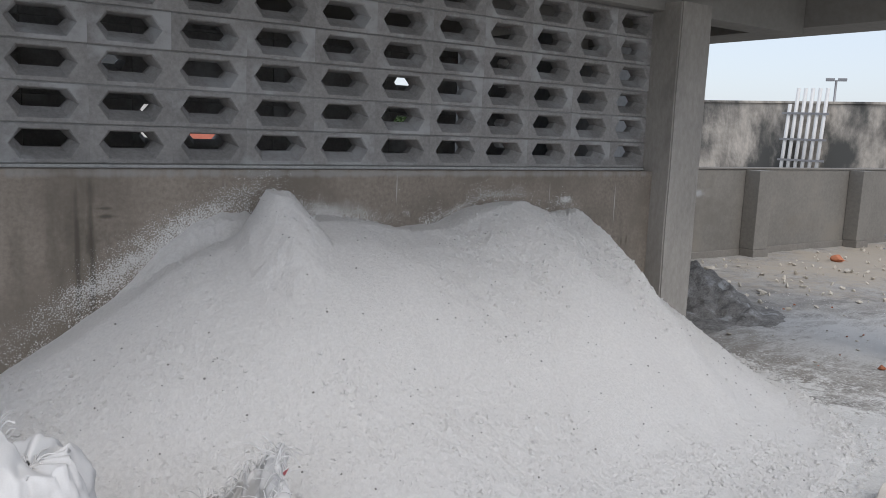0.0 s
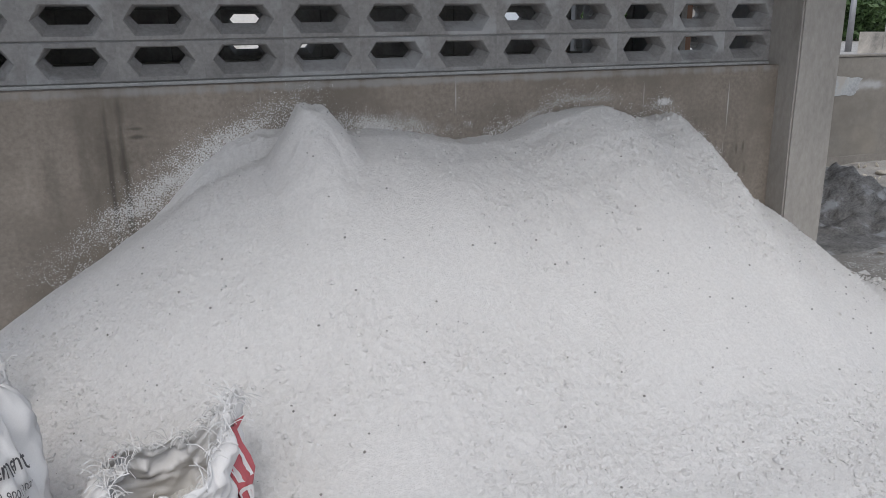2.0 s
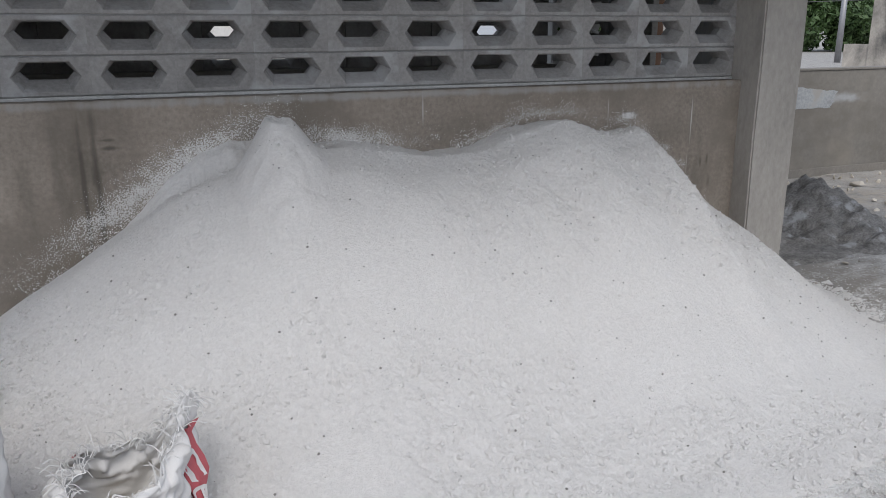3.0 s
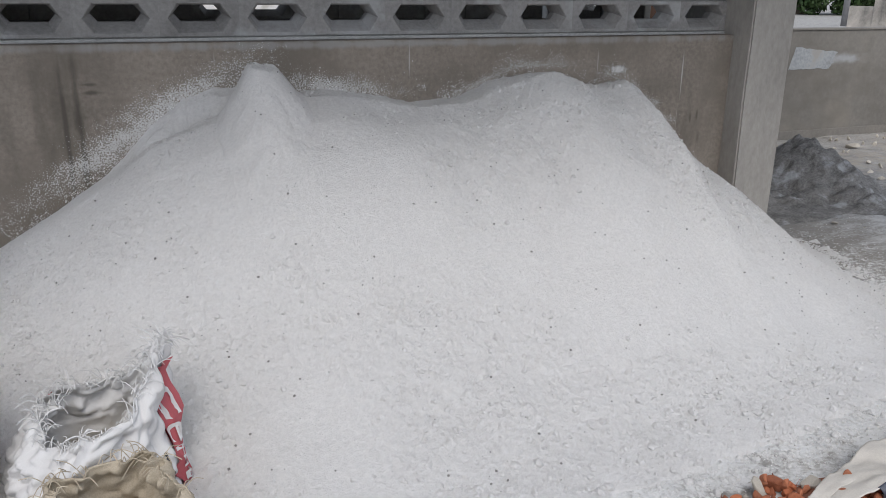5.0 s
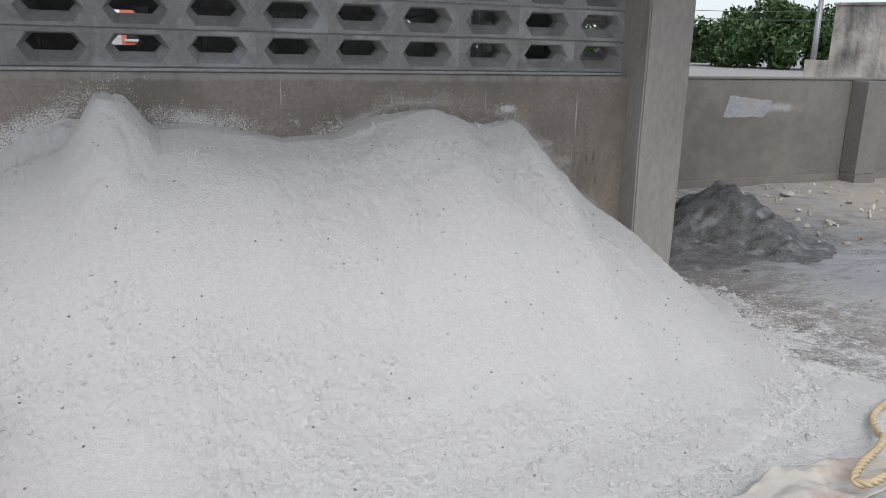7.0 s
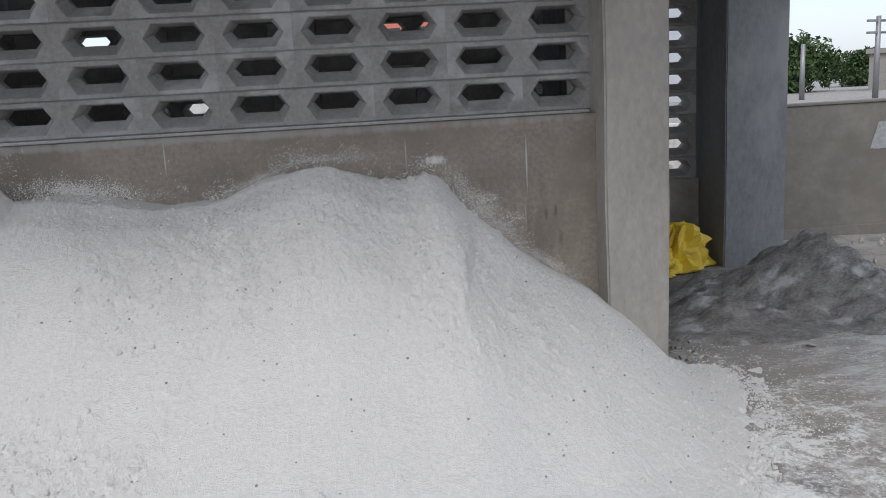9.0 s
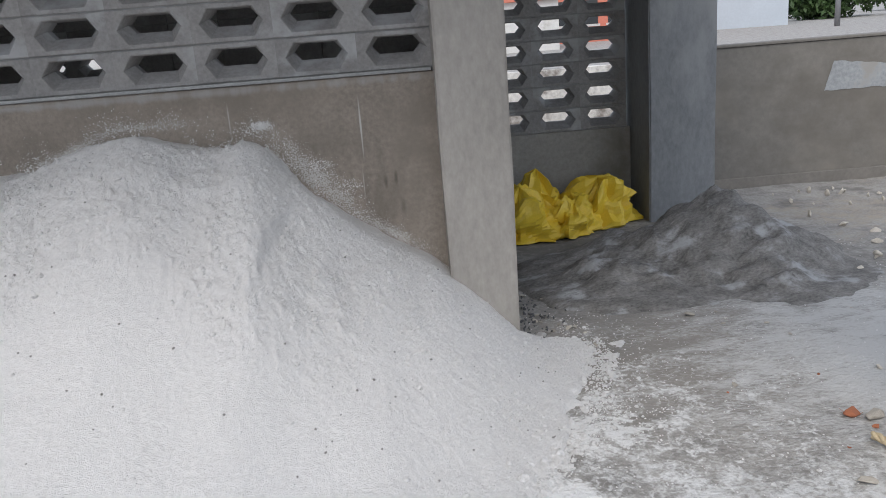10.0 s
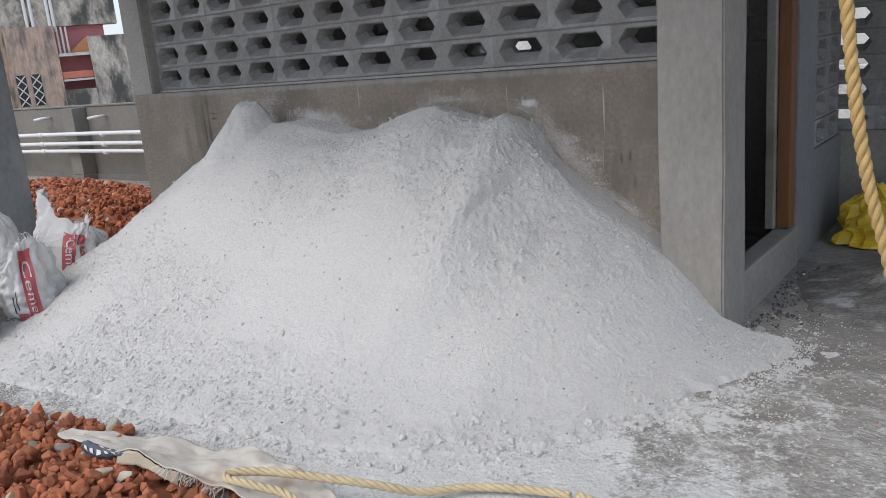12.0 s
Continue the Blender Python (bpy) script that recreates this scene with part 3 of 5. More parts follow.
# ---- loose powder on the wall and at the foot of the heap ----
def flakes(name, label, places, material, kind_of="powder", flat=1.0, rough=False):
    """Many small uneven lumps as one object: places are (x, y, z, radius, normal)."""
    rng = random.Random(name)
    verts, faces = [], []
    ico = bmesh.new()
    bmesh.ops.create_icosphere(ico, subdivisions=1, radius=1.0)
    shape, tris = [tuple(v.co) for v in ico.verts], [tuple(v.index for v in f.verts) for f in ico.faces]
    ico.free()
    if rough:
        shape = [(1, 0, 0), (0, 1, 0), (-1, 0, 0), (0, -1, 0), (0, 0, 1)]
        tris = [(0, 1, 4), (1, 2, 4), (2, 3, 4), (3, 0, 4)]
    for x, y, z, r, up in places:
        base = len(verts)
        turn = Euler((rng.uniform(-0.5, 0.5), rng.uniform(-0.5, 0.5), rng.uniform(0, 6.3))).to_matrix()
        for v in shape:
            p = turn @ Vector((v[0] * rng.uniform(0.55, 1.3), v[1] * rng.uniform(0.55, 1.3), v[2] * rng.uniform(0.5, 1.0) * flat)) * r
            if up == "y":
                p = Vector((p.x, p.z, p.y))
            verts.append((x + p.x, y + p.y, z + p.z))
        faces += [tuple(base + k for k in t) for t in tris]
    me = bpy.data.meshes.new(name)
    me.from_pydata(verts, [], faces)
    me.materials.append(material)
    return tagged(new(name, me), label, kind_of, kind="stuff")


def dust_band(m, cx, cz, half, width, angle, strength, grain=170.0):
    """Powder thrown on the wall along a slanting line, broken into specks towards its edges."""
    n, l = m.node_tree.nodes, m.node_tree.links
    b = n["Principled BSDF"]
    col = b.inputs["Base Color"].links[0].from_socket
    co = n.new("ShaderNodeTexCoord").outputs["Object"]
    mp = n.new("ShaderNodeMapping")
    mp.vector_type = "TEXTURE"
    mp.inputs["Location"].default_value, mp.inputs["Scale"].default_value = (cx, 0, cz), (half, 10, width)
    mp.inputs["Rotation"].default_value = (0, -radians(angle), 0)
    l.new(co, mp.inputs[0])
    ln = n.new("ShaderNodeVectorMath")
    ln.operation = "LENGTH"
    l.new(mp.outputs[0], ln.inputs[0])
    last = ln.outputs["Value"]
    for scale, amount in ((grain, 6.0), (22.0, 2.0)):
        nz = n.new("ShaderNodeTexNoise")
        nz.inputs["Scale"].default_value, nz.inputs["Detail"].default_value, nz.inputs["Roughness"].default_value = scale, 4.0, 0.6
        l.new(co, nz.inputs["Vector"])
        su = n.new("ShaderNodeMath")
        su.operation = "MULTIPLY_ADD"
        l.new(nz.outputs["Fac"], su.inputs[0])
        su.inputs[1].default_value = amount
        l.new(last, su.inputs[2])
        last = su.outputs[0]
    mr = n.new("ShaderNodeMapRange")
    mr.interpolation_type = "SMOOTHSTEP"
    mr.inputs[1].default_value, mr.inputs[2].default_value = 4.15, 4.85
    mr.inputs[3].default_value, mr.inputs[4].default_value = strength, 0.0
    l.new(last, mr.inputs[0])
    mx = n.new("ShaderNodeMix")
    mx.data_type = "RGBA"
    mx.inputs[7].default_value = (0.66, 0.655, 0.64, 1)
    l.new(mr.outputs[0], mx.inputs[0])
    l.new(col, mx.inputs[6])
    l.new(mx.outputs[2], b.inputs["Base Color"])


dust_band(DADO, -3.08, 0.765, 0.47, 0.062, 31, 0.8)
dust_band(DADO, -2.88, 0.90, 0.30, 0.06, 22, 0.8)
dust_band(DADO, -2.28, 0.92, 0.26, 0.05, -6, 0.75)
dust_band(DADO, -1.62, 0.92, 0.22, 0.022, 20, 0.4)
dust_band(DADO, -1.33, 0.985, 0.16, 0.018, 0, 0.4)
dust_band(DADO, -0.72, 0.74, 0.24, 0.055, -48, 0.6)
dust_band(DADO, -0.48, 0.52, 0.20, 0.03, -33, 0.45)

rng = random.Random(5)
clods = []
while len(clods) < 9000:
    x, s = rng.uniform(-4.0, 0.35), rng.random() ** 0.8
    y = -s * pile_foot(x) * 1.05
    gather = pile_patch(x, y)
    if rng.random() > 0.04 + gather ** 2 + (0.25 if s > 0.78 else 0.0):
        continue
    r = rng.uniform(0.0025, 0.006) if rng.random() < 0.9 else rng.uniform(0.006, 0.012)
    if s > 0.8 and rng.random() < 0.10:
        r = rng.uniform(0.007, 0.018)
    z = max(pile_surface(x, y), ground_height(x, y))
    clods.append((x, y, z + 0.15 * r, r, "z"))
flakes("powder_clod", "small white clods lying over the powder heap", clods, POWDER)
crumbs = []
while len(crumbs) < 52000:
    x, s = rng.uniform(-3.9, 0.2), rng.uniform(0.03, 1.0)
    y = -s * pile_foot(x)
    if rng.random() > 0.12 + 0.9 * pile_patch(x, y):
        continue
    r = rng.uniform(0.0013, 0.0036)
    crumbs.append((x, y, pile_surface(x, y) + 0.3 * r, r, "z"))
flakes("powder_crumb", "fine white grit on the face of the powder heap", crumbs, POWDER, rough=True)
rng = random.Random(8)
spots = []
for k in range(1000):
    x, s = rng.uniform(-3.8, 0.1), rng.uniform(0.1, 0.95)
    y = -s * pile_foot(x)
    spots.append((x, y, pile_surface(x, y) + 0.001, 0.001 + 0.0042 * rng.random() ** 4, "z"))
flakes("grit", "dark grit specks on the white powder", spots, mat("grey_grit", (0.22, 0.21, 0.20), 0.9, 0.3, 40.0, 200.0, 0.2, 0.001), "grit")
spill = []
while len(spill) < 9000:
    x, y = rng.uniform(-3.5, 2.6), rng.uniform(-2.3, 1.0)
    d = abs(y + pile_foot(x)) if x < 0.2 else math.hypot(x - 0.22, max(0.0, abs(y + 0.35) - 0.35))
    if rng.random() > math.exp(-d / 0.13) + 0.03 or (x < 0.03 and y > -0.5):
        continue
    r = rng.uniform(0.0015, 0.004) if rng.random() < 0.97 else rng.uniform(0.004, 0.010)
    spill.append((x, y, ground_height(x, y) + 0.2 * r, r, "z"))
flakes("powder_crumb", "white powder crumbs scattered on the ground", spill, POWDER)

splash = []
rng = random.Random(11)
while len(splash) < 6500:
    x = rng.uniform(-3.6, -0.28)
    left, right = x < -2.62, x > -0.95
    top = max(pile_top(x), float(np.interp(x, [-3.3, -3.12, -3.0, -2.89, -2.78, -2.66, -2.6], [0.50, 0.68, 0.795, 0.88, 0.913, 0.93, 0.90])) if -3.3 < x < -2.6 else 0.0)
    up = rng.expovariate(1 / (0.035 if left else 0.04 if right else 0.028))
    z = top - 0.01 + up
    if fractal(x, z, 4.4, 9.0, 3) < -0.12 + 1.8 * up or z > 1.09:
        continue
    splash.append((x, -0.0003, z, 0.0006 + 0.0028 * rng.random() ** 4, "y"))
for cx, cz, n, w in ((-0.905, 0.955, 1300, 0.018), (-0.95, 0.94, 300, 0.035), (-1.45, 1.0, 260, 0.05), (-1.25, 1.0, 160, 0.04), (-2.63, 1.06, 60, 0.05), (-0.70, 0.79, 300, 0.03), (-0.60, 0.70, 200, 0.03)):
    for k in range(n):
        x, z = rng.gauss(cx, w), rng.gauss(cz, w * 0.45)
        if -0.1 < z < 1.09:
            splash.append((x, -0.0003, z, 0.0007 + 0.0022 * rng.random() ** 3, "y"))
flakes("powder_splash", "white powder splashed on the damp cement wall", splash, POWDER, "powder", 0.3)


# ---- grey mortar heap in the porch ----
def heap_height(x, y):
    w = 0.16 * fractal(x, y, 5.0, 2.6, 3)
    a = 0.36 * max(0.0, 1 - math.hypot((x - 1.17) / 0.66, (y - 0.86) / 0.60) + w) ** 1.0
    b = 0.12 * max(0.0, 1 - math.hypot((x - 0.72) / 0.65, (y - 0.75) / 0.60) + w)
    c = 0.04 * max(0.0, 1 - math.hypot((x - 1.35) / 0.6, (y - 0.55) / 0.45) + w)
    return max(a, b, c) + 0.3 * min(a, b)


def heap_point(u, v):
    x, y = 0.02 + 2.5 * u, -0.25 + 1.95 * v
    h = heap_height(x, y)
    r = 0.045 * fractal(x, y * 1.4, 1.1, 4.0, 4) + 0.022 * fractal(x * 0.7, y * 1.5, 4.0, 14.0, 4)
    return (x, y, h + r * min(1.0, h / 0.08) - 0.02 * max(0.0, 1 - h / 0.012))


tagged(grid_mesh("mortar_heap", 180, 140, heap_point, SAND), "low heap of wet dark grey mortar mix on the porch floor", "mortar heap")


# ---- broken stones and brick ----
def chip_mesh(name, seed, material, flat=0.75):
    """A piece knocked off a brick: a hull of a few uneven corners."""
    r = random.Random(seed)
    bm = bmesh.new()
    for k in range(15):
        d = Vector((r.gauss(0, 1), r.gauss(0, 1), r.gauss(0, 1))).normalized()
        bm.verts.new((d.x * r.uniform(0.75, 1.05), d.y * r.uniform(0.5, 0.8), d.z * flat * r.uniform(0.6, 0.95)))
    hull = bmesh.ops.convex_hull(bm, input=bm.verts[:])
    bmesh.ops.delete(bm, geom=list({v for v in hull["geom_interior"] + hull["geom_unused"] if isinstance(v, bmesh.types.BMVert)}), context="VERTS")
    bmesh.ops.bevel(bm, geom=bm.edges[:], offset=0.05, segments=1, affect="EDGES")
    me = bpy.data.meshes.new(name)
    bm.to_mesh(me)
    bm.free()
    me.materials.append(material)
    return me


CHIPS = [chip_mesh("brick_chip", k, BRICK) for k in range(14)]
PALE_CHIPS = [chip_mesh("stone_chip", 40 + k, STONE, 0.45) for k in range(4)]


PALE_POWDER = [chip_mesh("powder_lump", 60 + k, POWDER, 0.7) for k in range(3)]


def chip_stuff(name, label, places, meshes, material, category="brick"):
    rr = random.Random(name)
    verts, faces = [], []
    data = [([tuple(v.co) for v in m.vertices], [tuple(p.vertices) for p in m.polygons]) for m in meshes]
    for x, y, z, size in places:
        vs, fs = rr.choice(data)
        turn = Euler((rr.uniform(0, 6.3), rr.uniform(0, 6.3), rr.uniform(0, 6.3))).to_matrix()
        base = len(verts)
        verts += [tuple(Vector((x, y, z)) + turn @ Vector(v) * size) for v in vs]
        faces += [tuple(base + k for k in f) for f in fs]
    me = bpy.data.meshes.new(name)
    me.from_pydata(verts, [], faces)
    me.materials.append(material)
    return tagged(new(name, me), label, category, kind="stuff")


def brick_island_material():
    m = mat("brick_rubble", (0.42, 0.155, 0.08), 0.9, 0.25, 20.0, 150.0, 0.5, 0.003)
    n, l = m.node_tree.nodes, m.node_tree.links
    b = n["Principled BSDF"]
    was = b.inputs["Base Color"].links[0].from_socket
    geo = n.new("ShaderNodeNewGeometry")
    ramp = n.new("ShaderNodeValToRGB")
    ramp.color_ramp.elements[0].color, ramp.color_ramp.elements[1].color = (0.55, 0.5, 0.5, 1), (1.35, 1.3, 1.25, 1)
    e = ramp.color_ramp.elements.new(0.93)
    e.color = (1.2, 1.1, 1.0, 1)
    e = ramp.color_ramp.elements.new(0.95)
    e.color = (1.3, 3.2, 5.0, 1)
    mx = n.new("ShaderNodeMix")
    mx.data_type, mx.blend_type = "RGBA", "MULTIPLY"
    mx.inputs[0].default_value = 1.0
    l.new(geo.outputs["Random Per Island"], ramp.inputs[0])
    l.new(was, mx.inputs[6])
    l.new(ramp.outputs[0], mx.inputs[7])
    l.new(mx.outputs[2], b.inputs["Base Color"])
    return m


RUBBLE = brick_island_material()


def brick_height(x, y):
    """The mound of brick chips in front of the heap."""
    edge = float(np.interp(x, [-3.2, -2.2, -1.9, -1.6, -1.2, -0.9, -0.6], [-2.1, -1.93, -1.88, -1.82, -1.76, -1.85, -2.1]))
    side = min(1.0, max(0.0, (-0.62 - x) / 0.5))
    side *= min(1.0, max(0.0, (1.06 - math.hypot((x + 1.9) / 1.5, (y + 2.4) / 0.95) + 0.12 * fractal(x, y, 0.0, 2.5, 2)) / 0.15))
    return 0.095 * min(1.0, max(0.0, (edge - y) / 0.45)) * side if x > -3.3 else 0.0


def in_bricks(x, y):
    return brick_height(x, y) > 0.0


brick_heap = thing("brick_heap", "mound of broken red brick chips beside the powder", "brick rubble")


def mound(u, v):
    x, y = -3.2 + 2.75 * u, -3.3 + 1.6 * v
    return (x, y, brick_height(x, y) - 0.022)


BRICK_DUST = mat("brick_dust", (0.26, 0.10, 0.055), 0.95, 0.3, 12.0, 120.0, 0.5, 0.006)
grid_mesh("bed", 40, 26, mound, BRICK_DUST, brick_heap, label="red brick dust under the chips")
rng = random.Random(21)
rest, near = [], []
while len(near) < 290 or len(rest) < 3600:
    x, y = rng.uniform(-3.1, -0.62), rng.uniform(-3.2, -1.72)
    if not in_bricks(x, y) or (-1.5 < x < -0.5 and y > -1.93 + 0.10 * (x + 1.5)):
        continue
    size = rng.uniform(0.015, 0.031) if rng.random() < 0.75 else rng.uniform(0.031, 0.05)
    z = brick_height(x, y) + rng.uniform(-0.012, 0.014)
    if -2.15 < x < -0.75 and y > -2.25 and len(near) < 290:
        near.append((x, y, z + 0.006, size))
    elif len(rest) < 3600:
        rest.append((x, y, z - 0.004, size))
for x, y, z, size in near:
    ob = new("brick_chip", rng.choice(CHIPS) if rng.random() < 0.9 else rng.choice(PALE_CHIPS))
    ob.parent = brick_heap
    ob.matrix_basis = pose(x, y, z, rng.uniform(0, 360), rng.uniform(0, 360), rng.uniform(0, 360)) @ Matrix.Scale(size, 4)
chip_stuff("brick_rubble", "broken red brick chips heaped on the ground", rest, CHIPS, RUBBLE)

far = []
while len(far) < 4200:
    x, y = rng.uniform(-9.6, -4.7), rng.uniform(-0.6, 2.0)
    h = 0.40 * max(0.0, 1 - math.hypot((x + 7.3) / 2.3, (y - 0.7) / 1.1)) + 0.16 * max(0.0, 1 - math.hypot((x + 5.4) / 0.9, (y - 0.5) / 0.7))
    if h > 0.01:
        far.append((x, y, min(h, 0.20) + rng.uniform(-0.03, 0.02), rng.uniform(0.022, 0.05)))


def far_mound(u, v):
    x, y = -9.7 + 5.2 * u, -0.7 + 2.7 * v
    h = 0.40 * max(0.0, 1 - math.hypot((x + 7.3) / 2.3, (y - 0.7) / 1.1)) + 0.16 * max(0.0, 1 - math.hypot((x + 5.4) / 0.9, (y - 0.5) / 0.7))
    return (x, y, min(h, 0.20) - 0.03)


tagged(grid_mesh("brick_mound", 60, 34, far_mound, BRICK_DUST), "low mound of broken red brick by the boundary wall", "brick rubble")
chip_stuff("brick_rubble", "broken red brick chips on the far mound", far, CHIPS, RUBBLE)

# scattered stones, one by one, on the open ground
rng = random.Random(33)
for k in range(46):
    x, y = rng.uniform(0.3, 2.4), rng.uniform(-1.7, 0.5)
    pale = rng.random() < 0.6
    size = rng.uniform(0.008, 0.02)
    ob = tagged(new("stone", rng.choice(PALE_CHIPS if pale else CHIPS)), "small pale stone chip on the dusty ground" if pale else "small red brick chip on the dusty ground", "stone", "stones on the ground")
    ob.matrix_basis = pose(x, y, ground_height(x, y) + size * 0.3, rng.uniform(-20, 20), rng.uniform(-20, 20), rng.uniform(0, 360)) @ Matrix.Scale(size, 4)
for x, y, size, flat_one, text in ((0.775, -1.21, 0.035, True, "flat pale stone chip beside the rope"), (1.0, -0.87, 0.04, True, "flat pale shell-like stone chip"), (0.95, -0.83, 0.035, False, "red brick chip beside the pale stone"), (0.77, 0.11, 0.03, True, "pale stone on the porch floor"), (-1.42, -1.86, 0.042, True, "brown stone at the edge of the bricks"), (2.3, 0.9, 0.06, True, "pale rag-like scrap of mortar on the ground"), (3.2, 1.5, 0.05, True, "pale stone on the ground"), (2.9, 1.9, 0.08, True, "pale brick piece by the boundary wall"), (4.9, 1.7, 0.1, False, "brick piece by the boundary wall"), (4.2, 1.2, 0.06, True, "pale stone on the ground")):
    ob = tagged(new("stone", (PALE_CHIPS if flat_one else CHIPS)[1]), text, "stone", "stones on the ground")
    ob.matrix_basis = pose(x, y, ground_height(x, y) + size * 0.35, 4, 8, 40 + 900 * x) @ Matrix.Scale(size, 4)
for k in range(22):
    x, y, size = rng.uniform(0.04, 0.5), rng.uniform(-0.12, 0.65), rng.uniform(0.008, 0.022)
    ob = tagged(new("stone", rng.choice(PALE_CHIPS)), "small grey mortar crumb by the door sill", "stone", "stones on the ground")
    ob.matrix_basis = pose(x, y, ground_height(x, y) + size * 0.3, rng.uniform(-20, 20), rng.uniform(-20, 20), rng.uniform(0, 360)) @ Matrix.Scale(size, 4)
sill_crumbs = []
for k in range(170):
    y = rng.uniform(-0.05, 1.0)
    x = 0.03 + abs(rng.gauss(0, 0.09)) + 0.10 * max(0.0, 0.4 - abs(y - 0.3))
    sill_crumbs.append((x, y, ground_height(x, y) + 0.003, rng.uniform(0.004, 0.014)))
chip_stuff("mortar_crumb", "grey mortar crumbs swept along the door sill", sill_crumbs, PALE_CHIPS, DARKSTONE, "mortar crumbs")
for k, (x, y, size) in enumerate(((0.115, 0.02, 0.028), (0.075, 0.0, 0.016), (0.155, -0.01, 0.015), (0.19, -0.05, 0.012), (0.10, -0.04, 0.012), (0.235, -0.06, 0.010))):
    ob = tagged(new("powder_lump", PALE_POWDER[k % 3]), "white lump of caked powder beside the column", "powder lump", "powder lumps by the column")
    ob.matrix_basis = pose(x, y, ground_height(x, y) + size * 0.4, 10, 5, 70 * k) @ Matrix.Scale(size, 4)
rubble_far = [(rng.uniform(1.7, 9), rng.uniform(0.2, 2.25), 0.008, rng.uniform(0.012, 0.04)) for k in range(260)]
chip_stuff("stone_rubble", "pale stones and mortar crumbs by the boundary wall", rubble_far, PALE_CHIPS, STONE, "stones")
gravel = [(rng.gauss(7.2, 0.5), rng.gauss(1.3, 0.35), rng.uniform(0.0, 0.12), rng.uniform(0.015, 0.03)) for k in range(1100)]
chip_stuff("gravel", "heap of grey gravel by the boundary wall", gravel, PALE_CHIPS, mat("grey_gravel", (0.27, 0.28, 0.30), 0.9, 0.2, 20.0, 120.0, 0.3, 0.002), "gravel")
bm = box(bmesh.new(), -0.045, 0.07, -0.035, 0.035, 0.0, 0.06)
for v in bm.verts:
    v.co += Vector((0.02 * (v.co.z > 0.04) + rng.uniform(-0.012, 0.012), rng.uniform(-0.01, 0.01), rng.uniform(-0.008, 0.008) * (v.co.z > 0.04)))
bmesh.ops.bevel(bm, geom=bm.edges[:], offset=0.006, segments=1, affect="EDGES")
ob = tagged(part("stone_block", bm, DARKSTONE), "broken dark grey stone block beside the prop", "stone")
ob.matrix_basis = pose(1.085, -0.90, -0.004, 0, 0, 40) @ Matrix.Scale(0.8, 4)

# leaning prop
prop = thing("prop", "grey weathered steel prop leaning beside the rope", "prop", (1.135, -1.03, 0))
part("tube", tube(bmesh.new(), [(0, 0, 0.012), (0.12, -0.05, 0.7), (0.27, -0.11, 1.5)], 0.032, 14), STEEL, prop, smooth=True)
box_part("base_plate", -0.06, 0.06, -0.06, 0.06, 0.0, 0.012, STEEL, prop, 0.003)


# ---- rope ----
def rope(name, label, points, radius=0.0125, material=None):
    path = smooth_path(points, 14)
    out = [path[0]]
    for p in path[1:]:
        gap = (p - out[-1]).length
        n = max(1, int(gap / 0.008))
        start = out[-1]
        out += [start.lerp(p, (k + 1) / n) for k in range(n)]
    bm = bmesh.new()
    for s in range(3):
        run, strand = 0.0, []
        a = None
        for i, p in enumerate(out):
            d = (out[min(i + 1, len(out) - 1)] - out[max(i - 1, 0)]).normalized()
            a = d.orthogonal().normalized() if a is None else (a - d * a.dot(d)).normalized()
            b = d.cross(a)
            q = 2 * math.pi * (s / 3 + run / 0.085)
            strand.append(p + radius * 0.56 * (math.cos(q) * a + math.sin(q) * b))
            if i + 1 < len(out):
                run += (out[i + 1] - p).length
        tube(bm, strand, radius * 0.60, 6)
    return tagged(part(name, bm, material or ROPE, smooth=True), label, "rope", "ropes")


rope("rope", "thick yellow three-strand rope hanging down to the ground", [(0.60, -1.42, 2.38), (0.635, -1.40, 1.6), (0.665, -1.387, 1.2), (0.70, -1.369, 0.93), (0.743, -1.346, 0.74), (0.798, -1.316, 0.515), (0.896, -1.264, 0.268), (0.96, -1.231, 0.13), (1.024, -1.19, 0.022), (1.15, -1.12, 0.014), (1.3, -1.1, 0.014)])
rope("rope", "end of thick yellow rope lying on the dusty ground", [(0.915, -1.0, 0.015), (0.93, -1.06, 0.016), (0.915, -1.17, 0.016), (0.87, -1.26, 0.016), (0.80, -1.40, 0.016), (0.66, -1.5, 0.016), (0.45, -1.53, 0.016), (0.2, -1.47, 0.016), (0.05, -1.45, 0.018)], 0.012, DUSTY_ROPE)
rope("rope", "thick yellow rope lying across the flattened sack", [(0.03, -1.455, 0.014), (-0.08, -1.488, 0.016), (-0.224, -1.554, 0.018), (-0.33, -1.66, 0.03), (-0.42, -1.745, 0.07), (-0.55, -1.825, 0.098), (-0.70, -1.89, 0.108), (-0.79, -1.945, 0.108), (-0.765, -1.97, 0.108), (-0.69, -1.955, 0.104), (-0.58, -1.925, 0.09), (-0.5, -1.93, 0.06), (-0.44, -1.95, 0.03)], 0.0115, DUSTY_ROPE)


